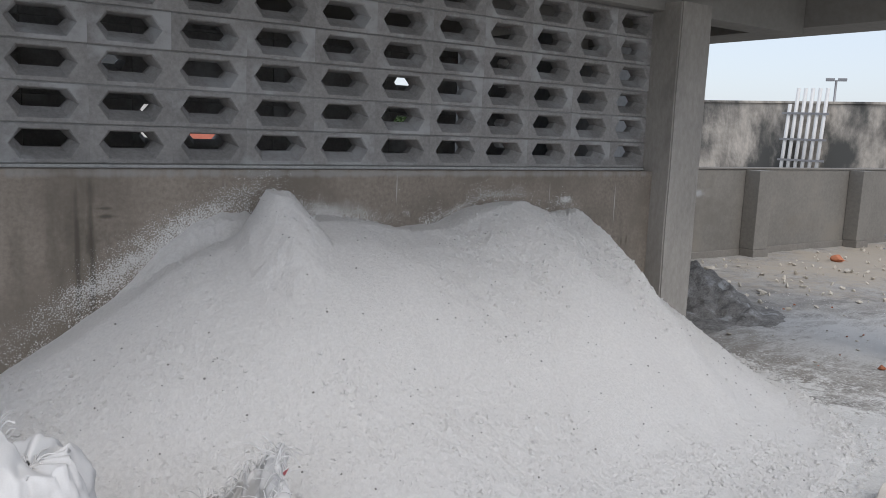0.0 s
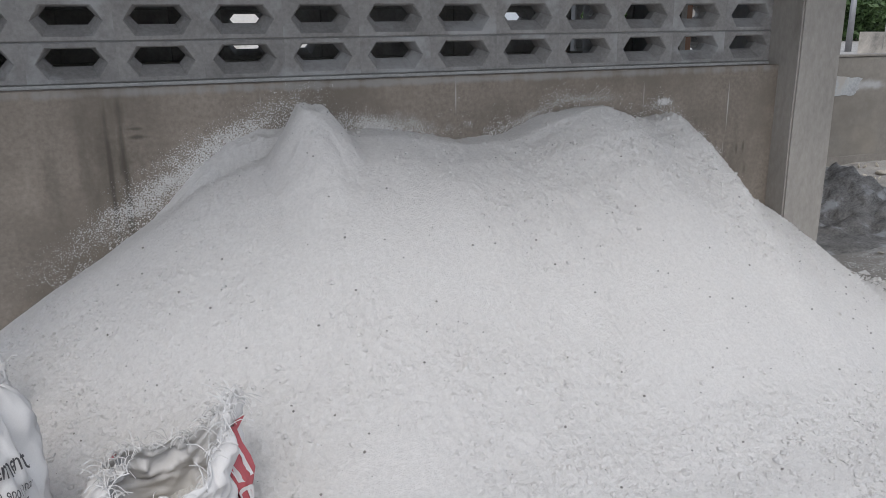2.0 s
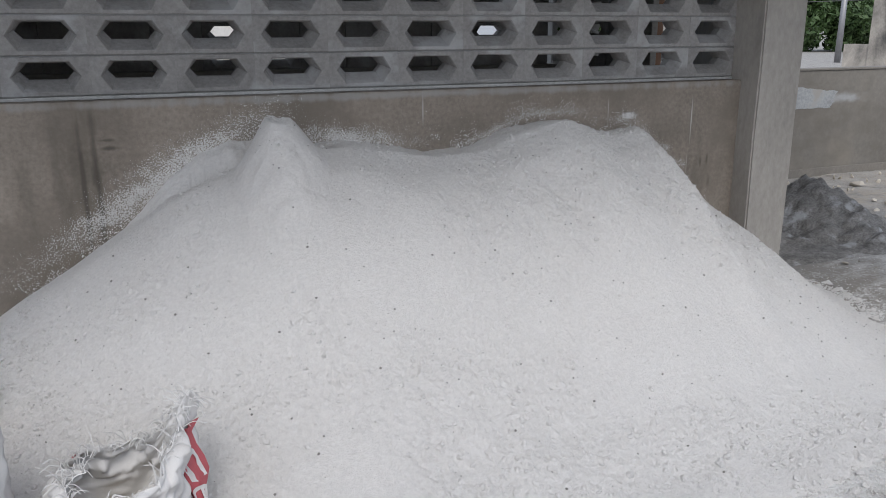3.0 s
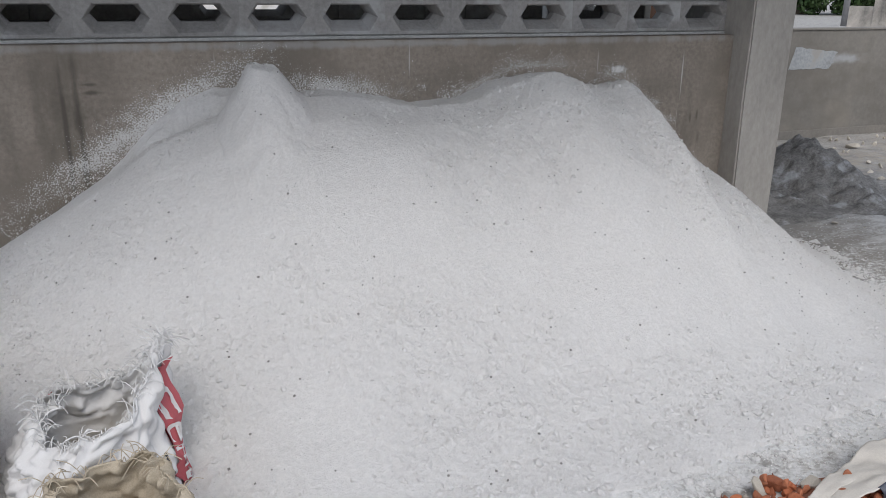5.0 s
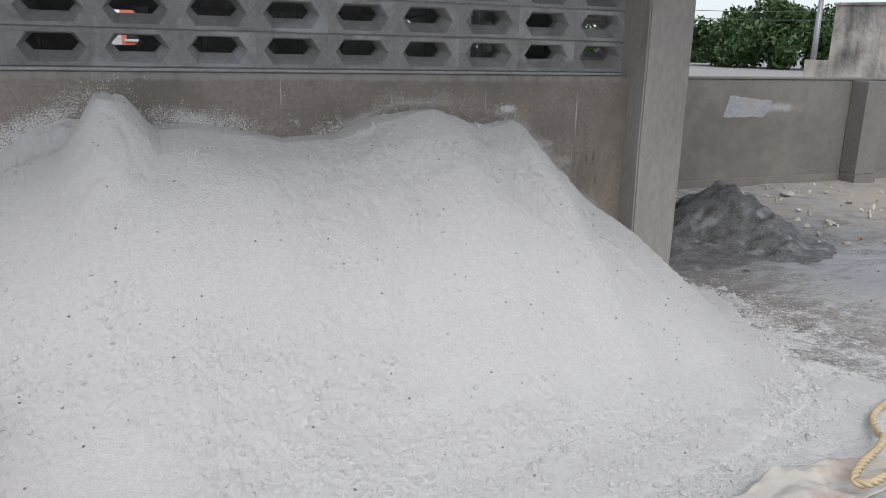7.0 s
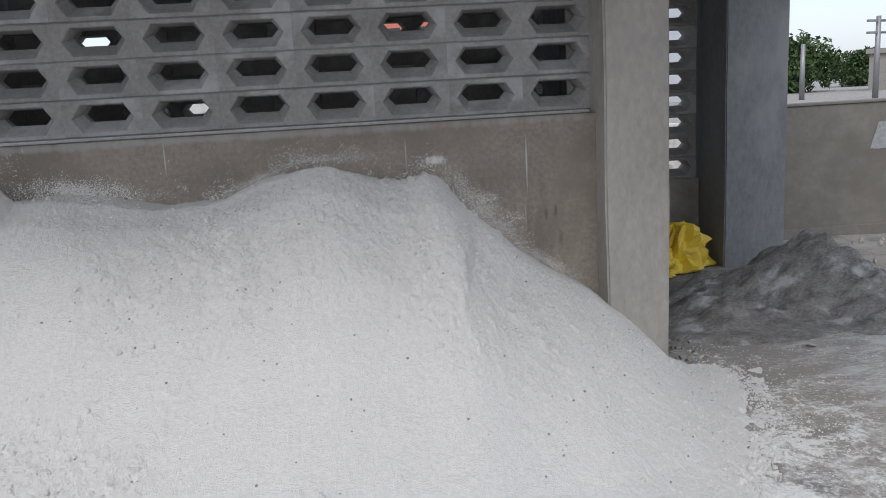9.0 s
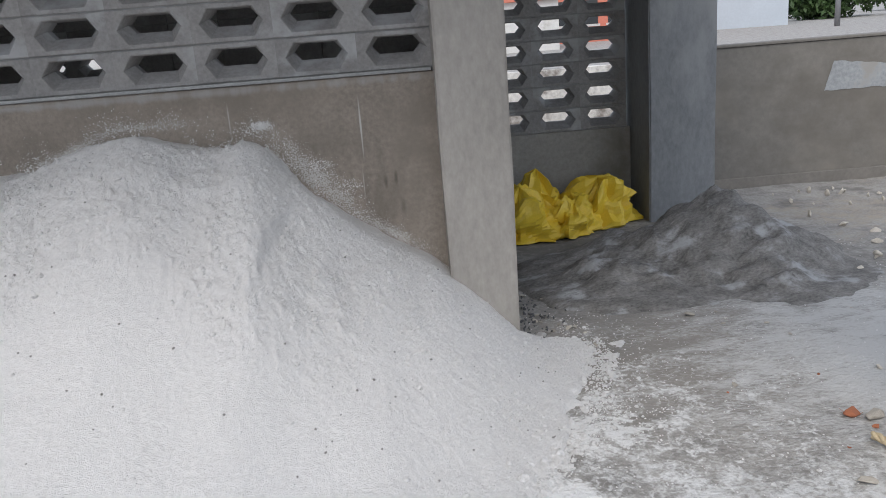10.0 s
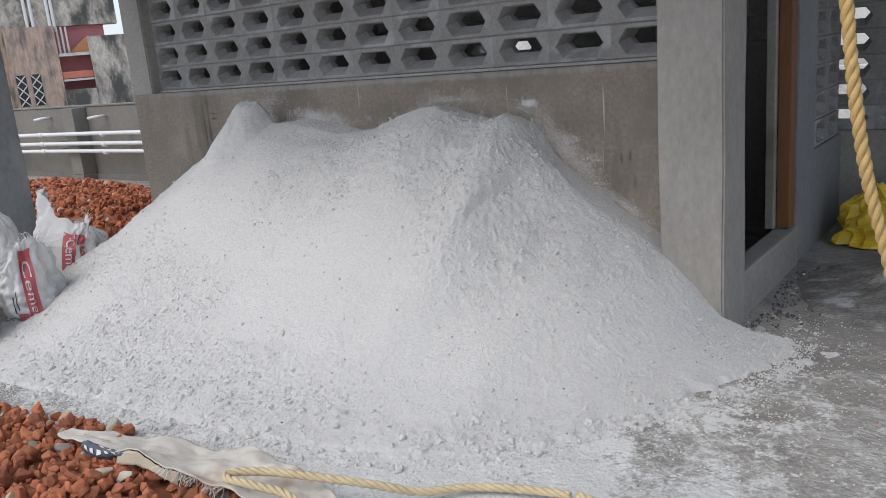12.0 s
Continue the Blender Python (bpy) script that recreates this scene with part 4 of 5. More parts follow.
# ---- flattened sack over the bricks ----
def flat_sack(u, v):
    x = -1.58 + 1.13 * u + 0.08 * v * math.sin(math.pi * u)
    edge = float(np.interp(-1.58 + 1.13 * u, [-1.58, -1.43, -1.17, -0.85, -0.6, -0.45], [-1.99, -1.92, -1.83, -1.76, -1.79, -1.85]))
    y = edge - v * (0.05 + 0.15 * math.sin(math.pi * u) ** 0.7) + 0.012 * fractal(u, v, 1.0, 5.0, 2)
    z = max(brick_height(x, y), 0.012) + 0.042 + 0.018 * fractal(x, y, 2.0, 7.0, 3) + 0.006 * fractal(x, y, 6.0, 24.0, 2)
    z += 0.04 * math.exp(-((u - 0.36) / 0.13) ** 2) * v ** 2 + 0.015 * math.exp(-((u - 0.62) / 0.04) ** 2)
    return (x, y, z)


sack = thing("flat_sack", "flattened dusty plastic sack lying over the bricks", "sack")
grid_mesh("sheet", 80, 34, flat_sack, FLATSACK, sack, thick=0.003)


def sack_fold(u, v):
    """The printed edge, turned under and rolled inward."""
    x, y, z = flat_sack(0.13 + 0.17 * u, 0.93)
    q = 3.6 * v
    r = 0.016 + 0.008 * math.sin(5.0 * u) + 0.004 * fractal(u, v, 2.0, 6.0, 2)
    return (x + 0.015 * v, y - r * math.sin(q) - 0.006, z + r * (math.cos(q) - 1) + 0.004)


grid_mesh("printed_fold", 26, 14, sack_fold, mat("slate_blue_print", (0.075, 0.085, 0.11), 0.5, 0.3, 30.0, 300.0, 0.2, 0.001), sack, label="dark slate-blue printed fold of the sack", thick=0.002)
for k in range(5):
    grid_mesh("print_bar", 4, 2, lambda u, v, k=k: tuple(Vector(sack_fold(0.15 + 0.15 * k + 0.08 * u + 0.03 * v, 0.22 + 0.16 * v)) + Vector((0, -0.003, 0.003))), WHITEINK, sack, label="pale printed bar")


def tan_lining(u, v):
    x, y, z = flat_sack(0.28 + 0.20 * u, 0.99)
    return (x, y - 0.004 - 0.012 * v, z - 0.004 - (0.03 + 0.012 * math.sin(7 * u)) * v)


grid_mesh("lining", 18, 5, tan_lining, JUTE, sack, label="tan paper lining at the torn edge", thick=0.002)
frays = bmesh.new()
rr = random.Random(77)
for k in range(60):
    p = Vector(flat_sack(rr.uniform(0.42, 0.62), 1.0))
    d = Vector((rr.uniform(-0.02, 0.02), -rr.uniform(0.005, 0.03), -rr.uniform(0.0, 0.03)))
    tube(frays, smooth_path([p, p + d * 0.5 + Vector((0.005, 0, 0.004)), p + d], 3), 0.0011, 3, False)
tagged(part("frayed_thread", frays, FLATSACK, sack, "loose frayed plastic threads"), kind="stuff")


# ---- cement sacks ----
def letters(body):
    """The outline of a word in the built-in font, as corners and faces about 1 high."""
    curve = bpy.data.curves.new("word", "FONT")
    curve.body, curve.align_x, curve.align_y = body, "CENTER", "CENTER"
    ob = bpy.data.objects.new("word", curve)
    scene.collection.objects.link(ob)
    dg = bpy.context.evaluated_depsgraph_get()
    me = bpy.data.meshes.new_from_object(ob.evaluated_get(dg))
    bpy.data.objects.remove(ob)
    return [tuple(v.co) for v in me.vertices], [tuple(p.vertices) for p in me.polygons]


def cement_sack(name, label, at, turn, width, height, depth, seed, material=SACK, mouth=0.5, lean=(0.0, 0.0), slump=0.3, prints=(), fray=40, group="cement sacks", torn=0.10, closed=False, flap=0.0, fill=0.34):
    """An upright open-mouthed woven sack: soft cross-section, folds, a ragged torn rim."""
    me_thing = thing(name, label, "sack", at, turn, group)

    def point(u, v, out=0.0):
        q = 2 * math.pi * u
        c, s = math.cos(q), math.sin(q)
        fat = (1 - v) ** 0.5 * 0.22 + 0.78 + 0.12 * math.sin(math.pi * min(1.0, v * 1.3))
        round_foot = min(1.0, (v / 0.10 + 0.25)) ** 0.5
        shut = 1.0 if not closed or v < 0.62 else max(0.04, 1 - ((v - 0.62) / 0.38) ** 1.8)
        a = width / 2 * fat * round_foot * (1 if not closed else 0.35 + 0.65 * shut)
        b = depth / 2 * (1 - v + v * mouth) * (0.85 + 0.3 * math.sin(math.pi * v)) * round_foot * shut
        fold = fractal(c * 1.3 + seed, s * 1.3, v * 1.2, 1.0, 1) + 0.25 * fractal(c * 2.0 + seed, s * 2.0, v * 0.7, 2.2, 1)
        crease = abs(fractal(c * 1.1 + seed * 2, s * 1.1, v * 1.8, 1.6, 3))
        k = 1 + (0.08 + 0.18 * v) * fold - 0.36 * crease * (0.4 + 0.8 * v) + 0.07 * v * math.sin(5 * q + seed + 2.5 * v) + 0.035 * math.sin(11 * q + 4 * v + seed) * v * v + out / max(a, 0.05)
        sharp = abs(fractal(c * 2.6 + seed * 5, s * 2.6, v * 3.2, 1.7, 3))
        k += 0.13 * (0.2 - sharp) * (0.4 + v)
        x = a * math.copysign(abs(c) ** 0.75, c) * k
        y = b * math.copysign(abs(s) ** 0.85, s) * k
        rise = max(0.0, (v - 0.55) / 0.45)
        rim = torn * (0.55 * math.cos(q - radians(flap)) + 0.35 * math.cos(2 * q + seed) + 0.22 * fractal(c + seed * 3, s, 0.0, 2.2, 2))
        z = height * (v - slump * 0.25 * v * v) + rim * rise + (0.05 * crease * rise if closed else 0.0)
        if closed:
            z = min(z, height * 0.8 + 0.1 * fold) - 0.10 * rise * rise * (0.5 + 0.5 * s)
        return (x + lean[0] * v * v, y + lean[1] * v * v, max(0.004, z))

    grid_mesh("bag", 120, 64, lambda u, v: point(u, v), material, me_thing, wrap=True, thick=0.004)
    foot = bmesh.new()
    ring = [foot.verts.new(point(k / 36, 0.0)) for k in range(36)]
    foot.faces.new(ring)
    part("base", foot, material, me_thing)
    grid_mesh("filling", 36, 3, lambda u, v: tuple(Vector(point(u, fill + 0.05)).lerp(Vector((lean[0] * 0.3, lean[1] * 0.3, height * fill)), v * 0.98)), JUTE, me_thing, wrap=True, label="dusty beige contents")
    if fray:
        bm = bmesh.new()
        rr = random.Random(seed)
        for k in range(fray):
            u = rr.random()
            p = Vector(point(u, 1.0))
            d = Vector((rr.uniform(-1, 1), rr.uniform(-1, 1), rr.uniform(-0.3, 1))) * rr.uniform(0.012, 0.065)
            tube(bm, smooth_path([p, p + d * 0.5 + Vector((0, 0, 0.006)), p + d + Vector((0, 0, -0.012))], 3), 0.0012, 3, False)
        tagged(part("frayed_thread", bm, material, me_thing, "loose frayed plastic threads"), kind="stuff")
    for what in prints:
        sort, ink, u0, u1, v0, v1 = what[:6]
        if sort == "bar":
            slant = what[6] if len(what) > 6 else 0.0
            grid_mesh("printed_band" if u1 - u0 > 0.03 and v1 - v0 > 0.2 else "print_bar", 10, 16, lambda u, v: point(u0 + (u1 - u0) * u + slant * v, v0 + (v1 - v0) * v, 0.010), ink, me_thing, label="red printed band" if ink is REDINK else "printed bar")
        else:
            vs, fs = letters(what[6])
            high = max(abs(p[0]) for p in vs)
            tall = max(abs(p[1]) for p in vs)
            upright = len(what) > 7
            pts = []
            for px, py, pz in vs:
                a, b = (px / high, py / tall)
                if upright:
                    a, b = b, -a
                pts.append(point((u0 + u1) / 2 + a * (u1 - u0) / 2, (v0 + v1) / 2 + b * (v1 - v0) / 2, 0.015))
            me = bpy.data.meshes.new("printed_word")
            me.from_pydata(pts, [], fs)
            me.materials.append(ink)
            ob = new("printed_word", me)
            ob.parent = me_thing
    return me_thing


bars = [("bar", DARKINK, 0.70 + 0.012 * k, 0.705 + 0.012 * k, 0.30, 0.62) for k in range(3)]
cement_sack("cement_sack", "white woven cement sack with a folded crumpled top", (-3.68, -1.28, 0.0), -14, 0.38, 0.74, 0.30, 3, mouth=0.95, lean=(0.03, -0.03), slump=0.15, torn=0.06, fray=60, closed=True,
            prints=[("word", DARKINK, 0.86, 0.95, 0.60, 0.67, "Cement"), ("word", DARKINK, 0.85, 0.955, 0.535, 0.565, "An ISO 9001:2008"), ("bar", DARKINK, 0.87, 0.95, 0.495, 0.507), ("bar", DARKINK, 0.88, 0.94, 0.46, 0.47), ("bar", REDINK, 0.74, 0.90, 0.30, 0.42, 0.02), ("bar", WHITEINK, 0.78, 0.88, 0.34, 0.38, 0.02), ("bar", DARKINK, 0.64, 0.72, 0.56, 0.575), ("bar", DARKINK, 0.65, 0.73, 0.52, 0.532), ("bar", DARKINK, 0.65, 0.71, 0.48, 0.492), ("bar", REDINK, 0.58, 0.66, 0.64, 0.74)])
cement_sack("cement_sack", "torn open white cement sack with red bands and frayed rim", (-3.25, -1.33, 0.0), 8, 0.40, 0.375, 0.32, 7, mouth=1.0, lean=(0.03, 0.0), slump=0.1, torn=0.125, fray=420, flap=-5,
            prints=[("bar", REDINK, 0.905, 0.965, 0.05, 0.93), ("word", WHITEINK, 0.915, 0.955, 0.10, 0.85, "Cement", 1), ("bar", REDINK, 0.85, 0.897, 0.05, 0.30), ("bar", REDINK, 0.30, 0.36, 0.05, 0.97), ("bar", DARKINK, 0.86, 0.865, 0.35, 0.6), ("bar", DARKINK, 0.845, 0.85, 0.3, 0.55), ("word", DARKINK, 0.78, 0.88, 0.2, 0.28, "Cement")])
cement_sack("cement_sack", "half empty white cement sack leaning on the powder heap", (-3.78, -0.84, 0.0), 30, 0.40, 0.48, 0.22, 12, mouth=0.4, lean=(0.05, 0.05), slump=0.2, torn=0.17, fray=40, flap=200,
            prints=[("bar", REDINK, 0.77, 0.84, 0.05, 0.80), ("word", WHITEINK, 0.78, 0.83, 0.10, 0.72, "Cement", 1), ("bar", REDINK, 0.85, 0.93, 0.60, 0.78), ("bar", REDINK, 0.88, 0.95, 0.42, 0.56), ("bar", SACK, 0.895, 0.935, 0.46, 0.52)])
cement_sack("cement_sack", "crumpled white cement sack behind the red banded one", (-4.10, -0.50, 0.0), -20, 0.40, 0.36, 0.24, 17, mouth=0.9, slump=0.3, torn=0.06, fray=20, closed=True, prints=[("bar", REDINK, 0.80, 0.88, 0.1, 0.5)])
cement_sack("cement_sack", "white cement sack slumped among the others", (-3.62, -1.72, 0.0), 10, 0.40, 0.42, 0.28, 23, mouth=0.9, slump=0.3, torn=0.05, fray=30, closed=True, prints=[("bar", REDINK, 0.66, 0.74, 0.1, 0.6), ("word", DARKINK, 0.76, 0.88, 0.3, 0.4, "Cement")])
cement_sack("jute_sack", "dusty beige sack standing open, half full", (-3.21, -1.70, 0.0), 6, 0.36, 0.32, 0.28, 31, material=JUTE, mouth=1.05, slump=0.25, torn=0.05, fray=130, flap=100)


# ---- yellow plastic sheeting in the porch nook ----
def yellow_lump(name, at, turn, w, d, h, seed):
    def f(u, v):
        q, t = 2 * math.pi * u, v
        c, s = math.cos(q), math.sin(q)
        r = max(0.02, (1 - t ** 2.6) ** 0.5)
        n1 = fractal(c * 0.9 + seed, s * 0.9, t * 1.2, 1.1, 2)
        n2 = abs(fractal(c * 1.1, s * 1.1 + seed, t * 1.5, 1.4, 2))
        k = 1 + 0.35 * n1 - 0.55 * n2
        z = h * t * (1 + 0.45 * fractal(c * r + seed * 2, s * r, 0.3, 1.3, 2)) - 0.22 * h * n2 * t
        return (w / 2 * c * r * k, d / 2 * s * r * k, max(0.006, z))
    ob = grid_mesh(name, 34, 15, f, YELLOW, None, smooth=False, wrap=True, thick=0.003)
    ob.matrix_basis = pose(*at, 0, 0, turn)
    return tagged(ob, "crumpled yellow plastic bag heaped against the cement wall", "plastic bag", "yellow bags")


yellow_lump("yellow_bag", (0.28, 1.60, 0.0), 10, 0.54, 0.42, 0.28, 2.0)
yellow_lump("yellow_bag", (0.42, 1.80, 0.0), 80, 0.50, 0.46, 0.33, 5.0)
yellow_lump("yellow_bag", (0.80, 1.80, 0.0), -20, 0.54, 0.42, 0.31, 9.0)
yellow_lump("yellow_bag", (0.60, 1.62, 0.0), 40, 0.44, 0.30, 0.22, 14.0)


# ---- boundary wall details ----
def plaster_patch(u, v):
    x = 2.57 + 0.50 * u + 0.06 * v + 0.05 * u * fractal(v, 0.0, 1.0, 7.0, 3)
    z = 0.635 + (0.20 - 0.05 * u) * v + 0.010 * fractal(u, v, 3.0, 5.0, 3)
    return (x, 2.4465, z)


tagged(grid_mesh("plaster_patch", 30, 14, plaster_patch, mat("fresh_plaster", (0.32, 0.335, 0.345), 0.85, 0.25, 5.0, 40.0, 0.2, 0.002, stain=(0.32, 0.31, 0.29), stain_scale=5.0, stain_amount=0.5)), "pale patch of fresh plaster on the boundary wall", "plaster patch", kind="structure")
for k, z in enumerate((0.60, 0.48, 0.385)):
    pipe = thing("water_pipe", "long white plastic water pipe along the boundary wall", "pipe", group="wall pipes")
    part("tube", tube(bmesh.new(), smooth_path([(-13, 2.03, z - 0.05), (-9, 2.03, z + 0.005), (-6, 2.03, z + 0.02), (-3.95, 2.03, z + 0.02)], 8), 0.024, 10), PVC, pipe, smooth=True)
    for x in (-11.0, -9.6, -8.1, -6.6):
        part("collar", tube(bmesh.new(), [(x, 2.03, z + 0.003 * (x + 9)), (x + 0.09, 2.03, z + 0.003 * (x + 9))], 0.031, 10), PVC, pipe, smooth=True)
        part("bracket", box(bmesh.new(), x + 0.2, x + 0.23, 2.05, 2.28, z - 0.01, z + 0.015), STEEL, pipe)
for x in (-10.9, -9.7, -8.35):
    stub = thing("pipe_stub", "short capped pipe end sticking out of the wall", "pipe", group="pipe stubs")
    part("tube", tube(bmesh.new(), [(x, 2.28, 0.80), (x, 2.15, 0.80), (x - 0.16, 2.13, 0.785)], 0.018, 8), PVC, stub, smooth=True)
off = thing("pipe_offcut", "short white plastic pipe offcut lying on the ground", "pipe")
part("tube", tube(bmesh.new(), [(-5.55, 0.62, 0.03), (-5.0, 0.80, 0.03)], 0.028, 10), PVC, off, smooth=True)


# ---- what stands beyond the boundary wall ----
def beyond(bearing, distance, z=0.0):
    """A place seen from the middle of the walk under a compass turn (degrees, left positive)."""
    a = radians(bearing)
    return (-0.8 - math.sin(a) * distance, -3.1 + math.cos(a) * distance, z)


def tree(at, height, spread, seed, leaves=5200):
    rr = random.Random(seed)
    t = thing("tree", "broad dark green leafy tree beyond the boundary wall", "tree", at, 0, "trees beyond the wall")
    bm = bmesh.new()
    tube(bm, [(0, 0, 0), (0.1, 0, height * 0.25), (0.0, 0.1, height * 0.5)], lambda q: 0.28 - 0.14 * q, 8)
    hubs = []
    for k in range(34):
        a, r = rr.uniform(0, 6.3), spread * rr.uniform(0.1, 0.9)
        hubs.append(Vector((r * math.cos(a), r * math.sin(a), height * rr.uniform(0.12, 0.88) * (1 - 0.35 * (r / spread) ** 2))))
    for h in hubs[:9]:
        tube(bm, smooth_path([(0, 0, height * 0.3), tuple(h * 0.5 + Vector((0, 0, height * 0.18))), tuple(h)], 4), lambda q: 0.11 - 0.09 * q, 5)
    part("trunk", bm, BARK, t)
    verts, faces = [], []
    for k in range(leaves):
        h = rr.choice(hubs)
        d = Vector((rr.gauss(0, 1), rr.gauss(0, 1), rr.gauss(0, 0.8)))
        p = h + d.normalized() * spread * 0.27 * rr.random() ** 0.4
        turn = Euler((rr.uniform(-1.2, 1.2), rr.uniform(-1.2, 1.2), rr.uniform(0, 6.3))).to_matrix()
        s = spread * rr.uniform(0.04, 0.085)
        base = len(verts)
        for q in ((-s, 0, 0), (-0.2 * s, 0.45 * s, 0.1 * s), (s, 0, 0), (-0.2 * s, -0.45 * s, 0.1 * s)):
            verts.append(tuple(p + turn @ Vector(q)))
        faces.append((base, base + 1, base + 2, base + 3))
    me = bpy.data.meshes.new("crown")
    me.from_pydata(verts, [], faces)
    me.materials.append(LEAF)
    ob = new("crown", me)
    ob.parent = t


for bearing, dist, height, spread, seed in ((-29, 60, 3.9, 3.3, 1), (-24.8, 66, 3.4, 3.0, 2), (-32.5, 75, 3.0, 2.6, 3), (-36.5, 90, 3.0, 3.0, 4), (-40.5, 58, 3.9, 3.2, 5), (-43.5, 55, 4.5, 3.2, 6), (-46.5, 56, 4.0, 3.2, 7), (-49.5, 60, 4.2, 3.0, 8), (-38.5, 70, 3.0, 2.8, 9), (-52.5, 62, 3.6, 3.2, 10)):
    tree(beyond(bearing, dist), height, spread, seed)


def pole(at, height, label, arms=0):
    t = thing("utility_pole", label, "pole", at, 20, "poles")
    part("shaft", tube(bmesh.new(), [(0, 0, 0), (0, 0, height)], lambda q: 0.13 - 0.03 * q, 10), STEEL, t, smooth=True)
    for k in range(arms):
        part("cross_arm", box(bmesh.new(), -0.7, 0.7, -0.05, 0.05, height - 0.25 - 0.5 * k, height - 0.15 - 0.5 * k), STEEL, t)


pole(beyond(-33.5, 40), 3.5, "grey utility pole beyond the boundary wall", 2)
pole(beyond(-29.3, 42), 2.6, "slim grey pole before the trees")
pole(beyond(-45.4, 36), 3.3, "dark wooden pole before the trees")
wire = tagged(part("overhead_wire", tube(tube(bmesh.new(), smooth_path([beyond(-33.5, 40, 3.3), beyond(-40, 42, 3.0), beyond(-60, 50, 3.6)], 10), 0.02, 4), smooth_path([beyond(-33.5, 40, 2.8), beyond(-42, 42, 2.6), beyond(-60, 50, 3.2)], 10), 0.02, 4), DARKSTONE), "thin dark overhead wires", "wire")

old = thing("old_wall", "old wall blackened with mould beyond the boundary wall", "wall")
a, b = Vector((10.05, 8.1, 0)), Vector((12.6, 1.2, 0))
side = (b - a).normalized()
turn_old = math.degrees(math.atan2(side.y, side.x))
old.matrix_basis = pose(a.x, a.y, 0, 0, 0, turn_old)
box_part("panel", 0, 9.0, 0, 0.25, 0, 2.06, MOULDY, old)
box_part("coping", -0.03, 9.0, -0.04, 0.29, 2.063, 2.11, MOULDY, old)
box_part("stub_wall", -0.45, -0.005, 0.02, 0.22, 0, 1.07, MOULDY, old)
rack = thing("pipe_rack", "rack of white vertical plastic pipes on the old wall", "pipes")
rack.matrix_basis = old.matrix_basis.copy()
for k in range(6):
    part("pipe", tube(bmesh.new(), [(1.95 + 0.13 * k, -0.14, 0.3), (2.03 + 0.13 * k, -0.14, 2.35 if k else 2.05)], 0.036, 8), PVC, rack, smooth=True)
for z in (0.95, 1.35, 1.85):
    part("strap", box(bmesh.new(), 1.9, 2.75, -0.19, -0.17, z, z + 0.04), STEEL, rack)
mast = thing("light_mast", "tall mast with two floodlights against the sky", "light mast", (24.3, 13.2, 0), -60)
part("shaft", tube(bmesh.new(), [(0, 0, 0), (0, 0, 3.6)], 0.04, 8), STEEL, mast, smooth=True)
for x in (-0.2, 0.2):
    part("floodlight", box(bmesh.new(), x - 0.15, x + 0.15, -0.08, 0.08, 3.56, 3.67, 0.02), STEEL, mast)


def house(name, label, at, turn, body, blocks):
    """A house of wall blocks (x0, x1, depth offset, z0, z1, material, name), seen from its local -y side."""
    h = thing(name, label, "house", at, turn)
    for x0, x1, y, z0, z1, m, what in blocks:
        box_part(what, x0, x1, y, y + body, z0, z1, m, h, 0.0)
    return h


old_house = house("old_house", "old pink and peach house with mould-black walls", (-34.6, 15.1, 0), 62.8, 0.9, [
    (-4.5, 3.35, 0.6, 3.75, 9.0, MOULDY, "upper_wall"), (-1.35, 0.65, 0.0, 0.0, 3.75, PEACH, "front_wall"), (-6.5, -1.36, 0.35, 0.0, 3.9, PEACH, "side_wall"),
    (0.66, 2.75, 1.0, 0.0, 3.745, PINK, "balcony_wall"), (1.95, 3.6, -0.2, 0.0, 3.2, MOULDY, "pier"), (0.67, 1.94, -0.35, 0.0, 0.95, MOULDY, "parapet"),
    (0.67, 1.94, 0.05, 1.45, 1.75, CORAL, "lower_band"), (0.67, 1.94, 0.03, 2.42, 2.55, WHITEWASH, "ledge"), (0.67, 1.94, 0.03, 1.33, 1.42, WHITEWASH, "ledge")])
for k in range(3):
    part("baluster", box(bmesh.new(), 0.72 + 0.18 * k, 0.80 + 0.18 * k, 0.2, 0.3, 2.56, 3.7), WHITEWASH, old_house)
stair = bmesh.new()
q = [stair.verts.new(p) for p in ((1.1, 0.6, 2.56), (2.0, 0.6, 3.3), (2.0, 0.6, 2.56), (1.1, 0.85, 2.56), (2.0, 0.85, 3.3), (2.0, 0.85, 2.56))]
for f in ((0, 1, 2), (5, 4, 3), (0, 3, 4, 1), (1, 4, 5, 2), (2, 5, 3, 0)):
    stair.faces.new([q[i] for i in f])
part("stair_flank", stair, ORANGE, old_house)
for x0 in (-1.22, -0.62):
    grille = part("lattice", box(bmesh.new(), x0, x0 + 0.4, -0.02, -0.005, 0.4, 1.75), DARKGLASS, old_house, "dark opening behind a white lattice")
    for k in range(3):
        for s in (-1, 1):
            bar = bmesh.new()
            tube(bar, [(x0 + 0.2 - 0.19 * s, -0.04, 0.42 + 0.44 * k), (x0 + 0.2 + 0.19 * s, -0.04, 0.84 + 0.44 * k)], 0.03, 4)
            part("lattice_bar", bar, WHITEWASH, grille)
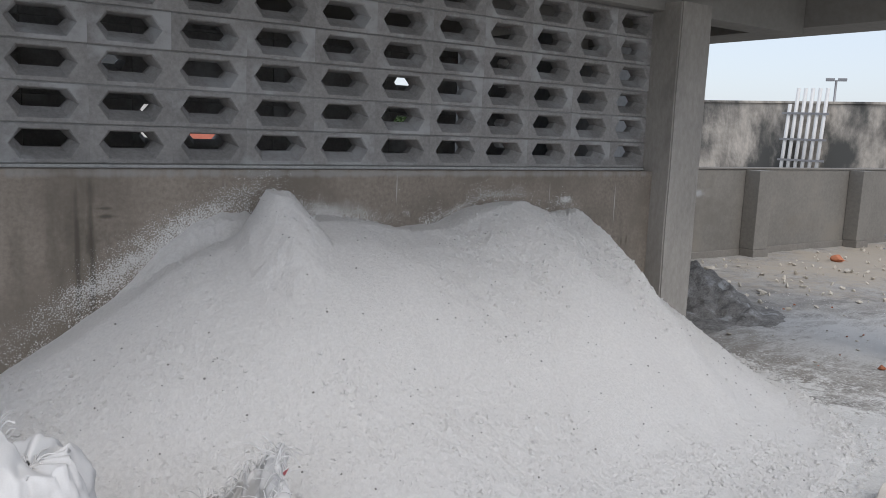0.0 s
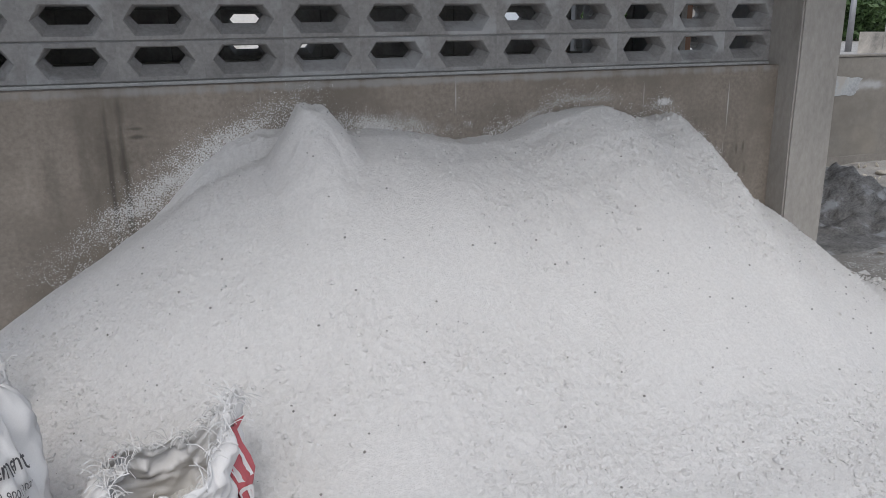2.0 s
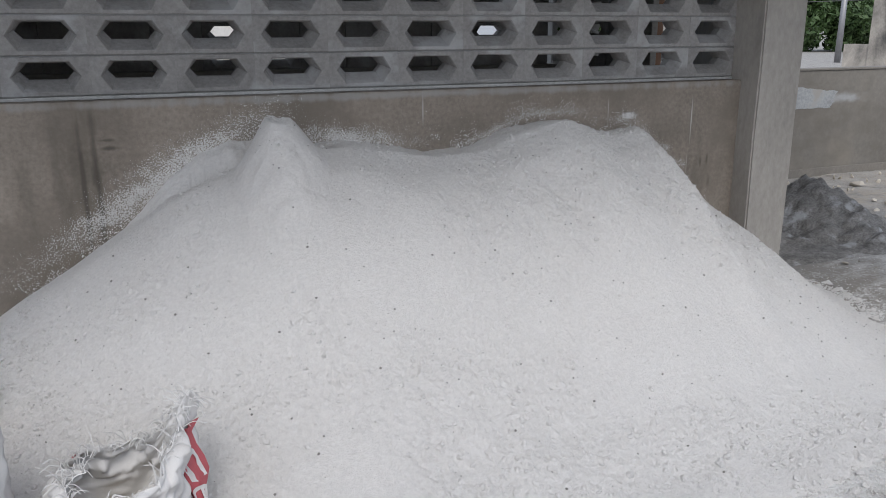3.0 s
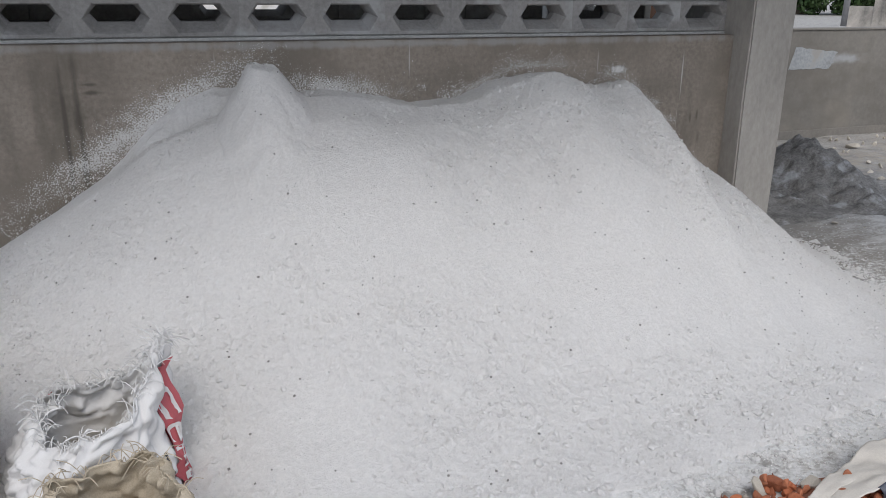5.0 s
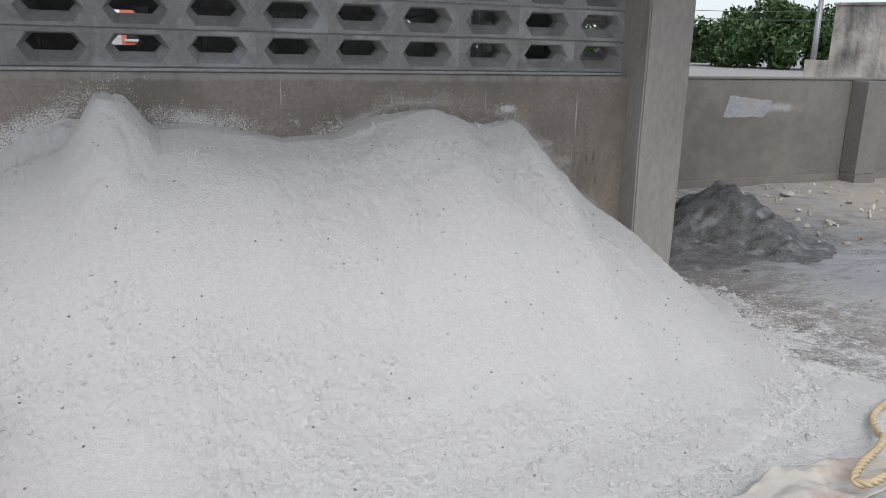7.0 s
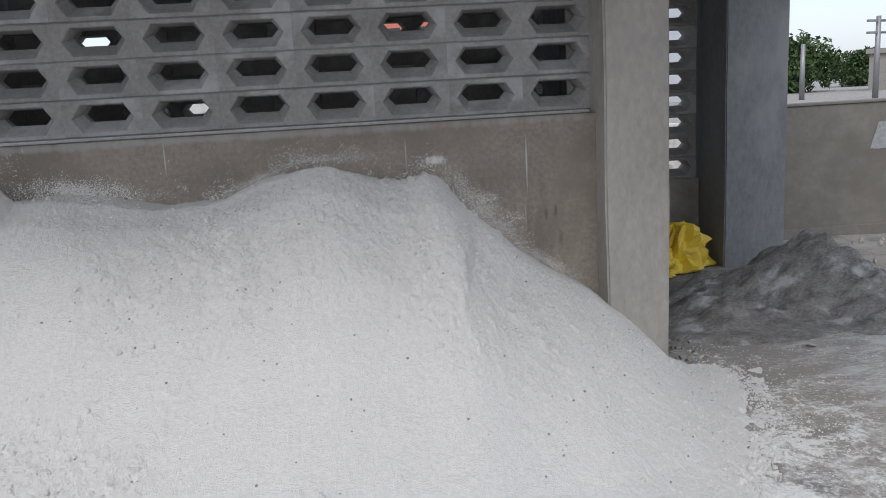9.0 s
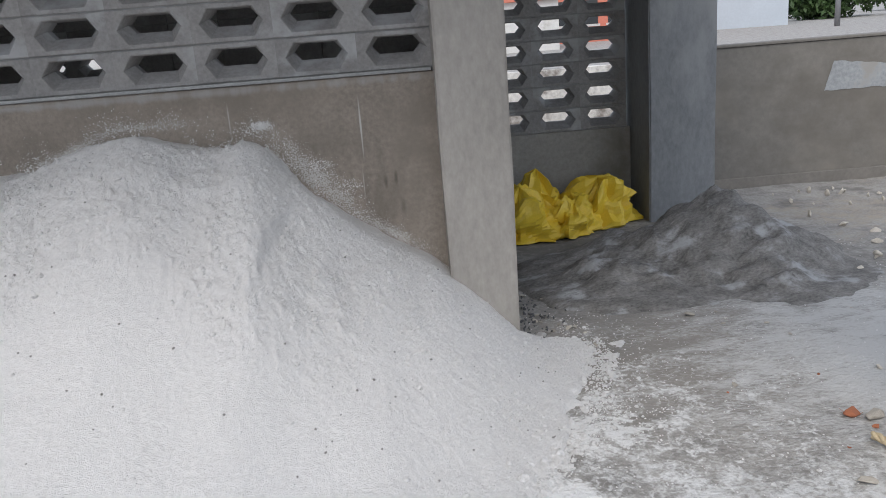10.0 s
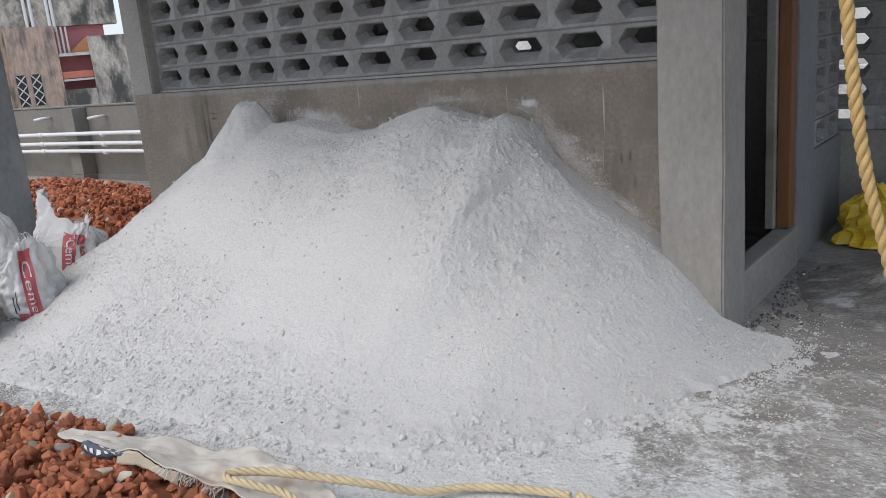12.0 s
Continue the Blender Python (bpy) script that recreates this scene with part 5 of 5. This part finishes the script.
for x in (-0.35, -0.12, 0.55, 0.72):
    part("drain_pipe", tube(bmesh.new(), [(x, 0.52, 3.5), (x, 0.52, 9.0)], 0.07, 8), PVC, old_house)


def row_house(name, label, bearing0, bearing1, distance, z1, material, windows, trim):
    """A plain house front across a stretch of bearings, with its windows."""
    p0, p1 = Vector(beyond(bearing0, distance)), Vector(beyond(bearing1, distance))
    d = p1 - p0
    h = thing(name, label, "house", p0, math.degrees(math.atan2(d.y, d.x)))
    box_part("wall", 0, d.length, 0, 4, 0, z1, material, h, 0.0)
    box_part("roof_edge", -0.2, d.length + 0.2, -0.2, 4.2, z1 + 0.005, z1 + 0.3, trim, h, 0.0)
    n = windows
    for k in range(n):
        x = d.length * (k + 0.5) / n
        for z in (0.9, 3.6):
            if z + 1.3 < z1:
                w = box_part("window", x - 0.5, x + 0.5, -0.03, -0.004, z, z + 1.2, DARKGLASS, h, 0.0)
                box_part("sill", x - 0.6, x + 0.6, -0.12, -0.034, z - 0.12, z - 0.005, trim, w, 0.0)
    return h


row_house("blue_house", "pale blue-grey house wall beyond the boundary wall", -17.2, -26.4, 50, 6.0, mat("pale_blue_paint", (0.48, 0.53, 0.58), 0.8, 0.06, 1.0, 8.0, 0.1, 0.002), 0, CORAL)
row_house("coral_house", "coral painted house seen through the block screen", 1.0, -16.8, 44, 8.0, CORAL, 9, WHITEWASH)
row_house("white_house", "low whitewashed house seen through the block screen", -1.0, -12.0, 36, 2.1, WHITEWASH, 8, CORAL)
tagged(box_part("wall_yard", -0.9, 2.9, 6.0, 6.15, 0.0, 0.72, mat("peeling_whitewash", (0.62, 0.60, 0.56), 0.9, 0.3, 3.0, 25.0, 0.3, 0.004, stain=(0.16, 0.13, 0.11), stain_scale=2.5, stain_amount=0.7)), "low peeling whitewashed yard wall", "wall", kind="structure")
row_house("white_house", "low whitewashed house beyond the rear wall", 42, 3, 36, 3.0, WHITEWASH, 9, WHITEWASH)
row_house("grey_house", "small grey house under the trees", -33.2, -38.0, 56, 2.2, SLAB, 3, SLAB)
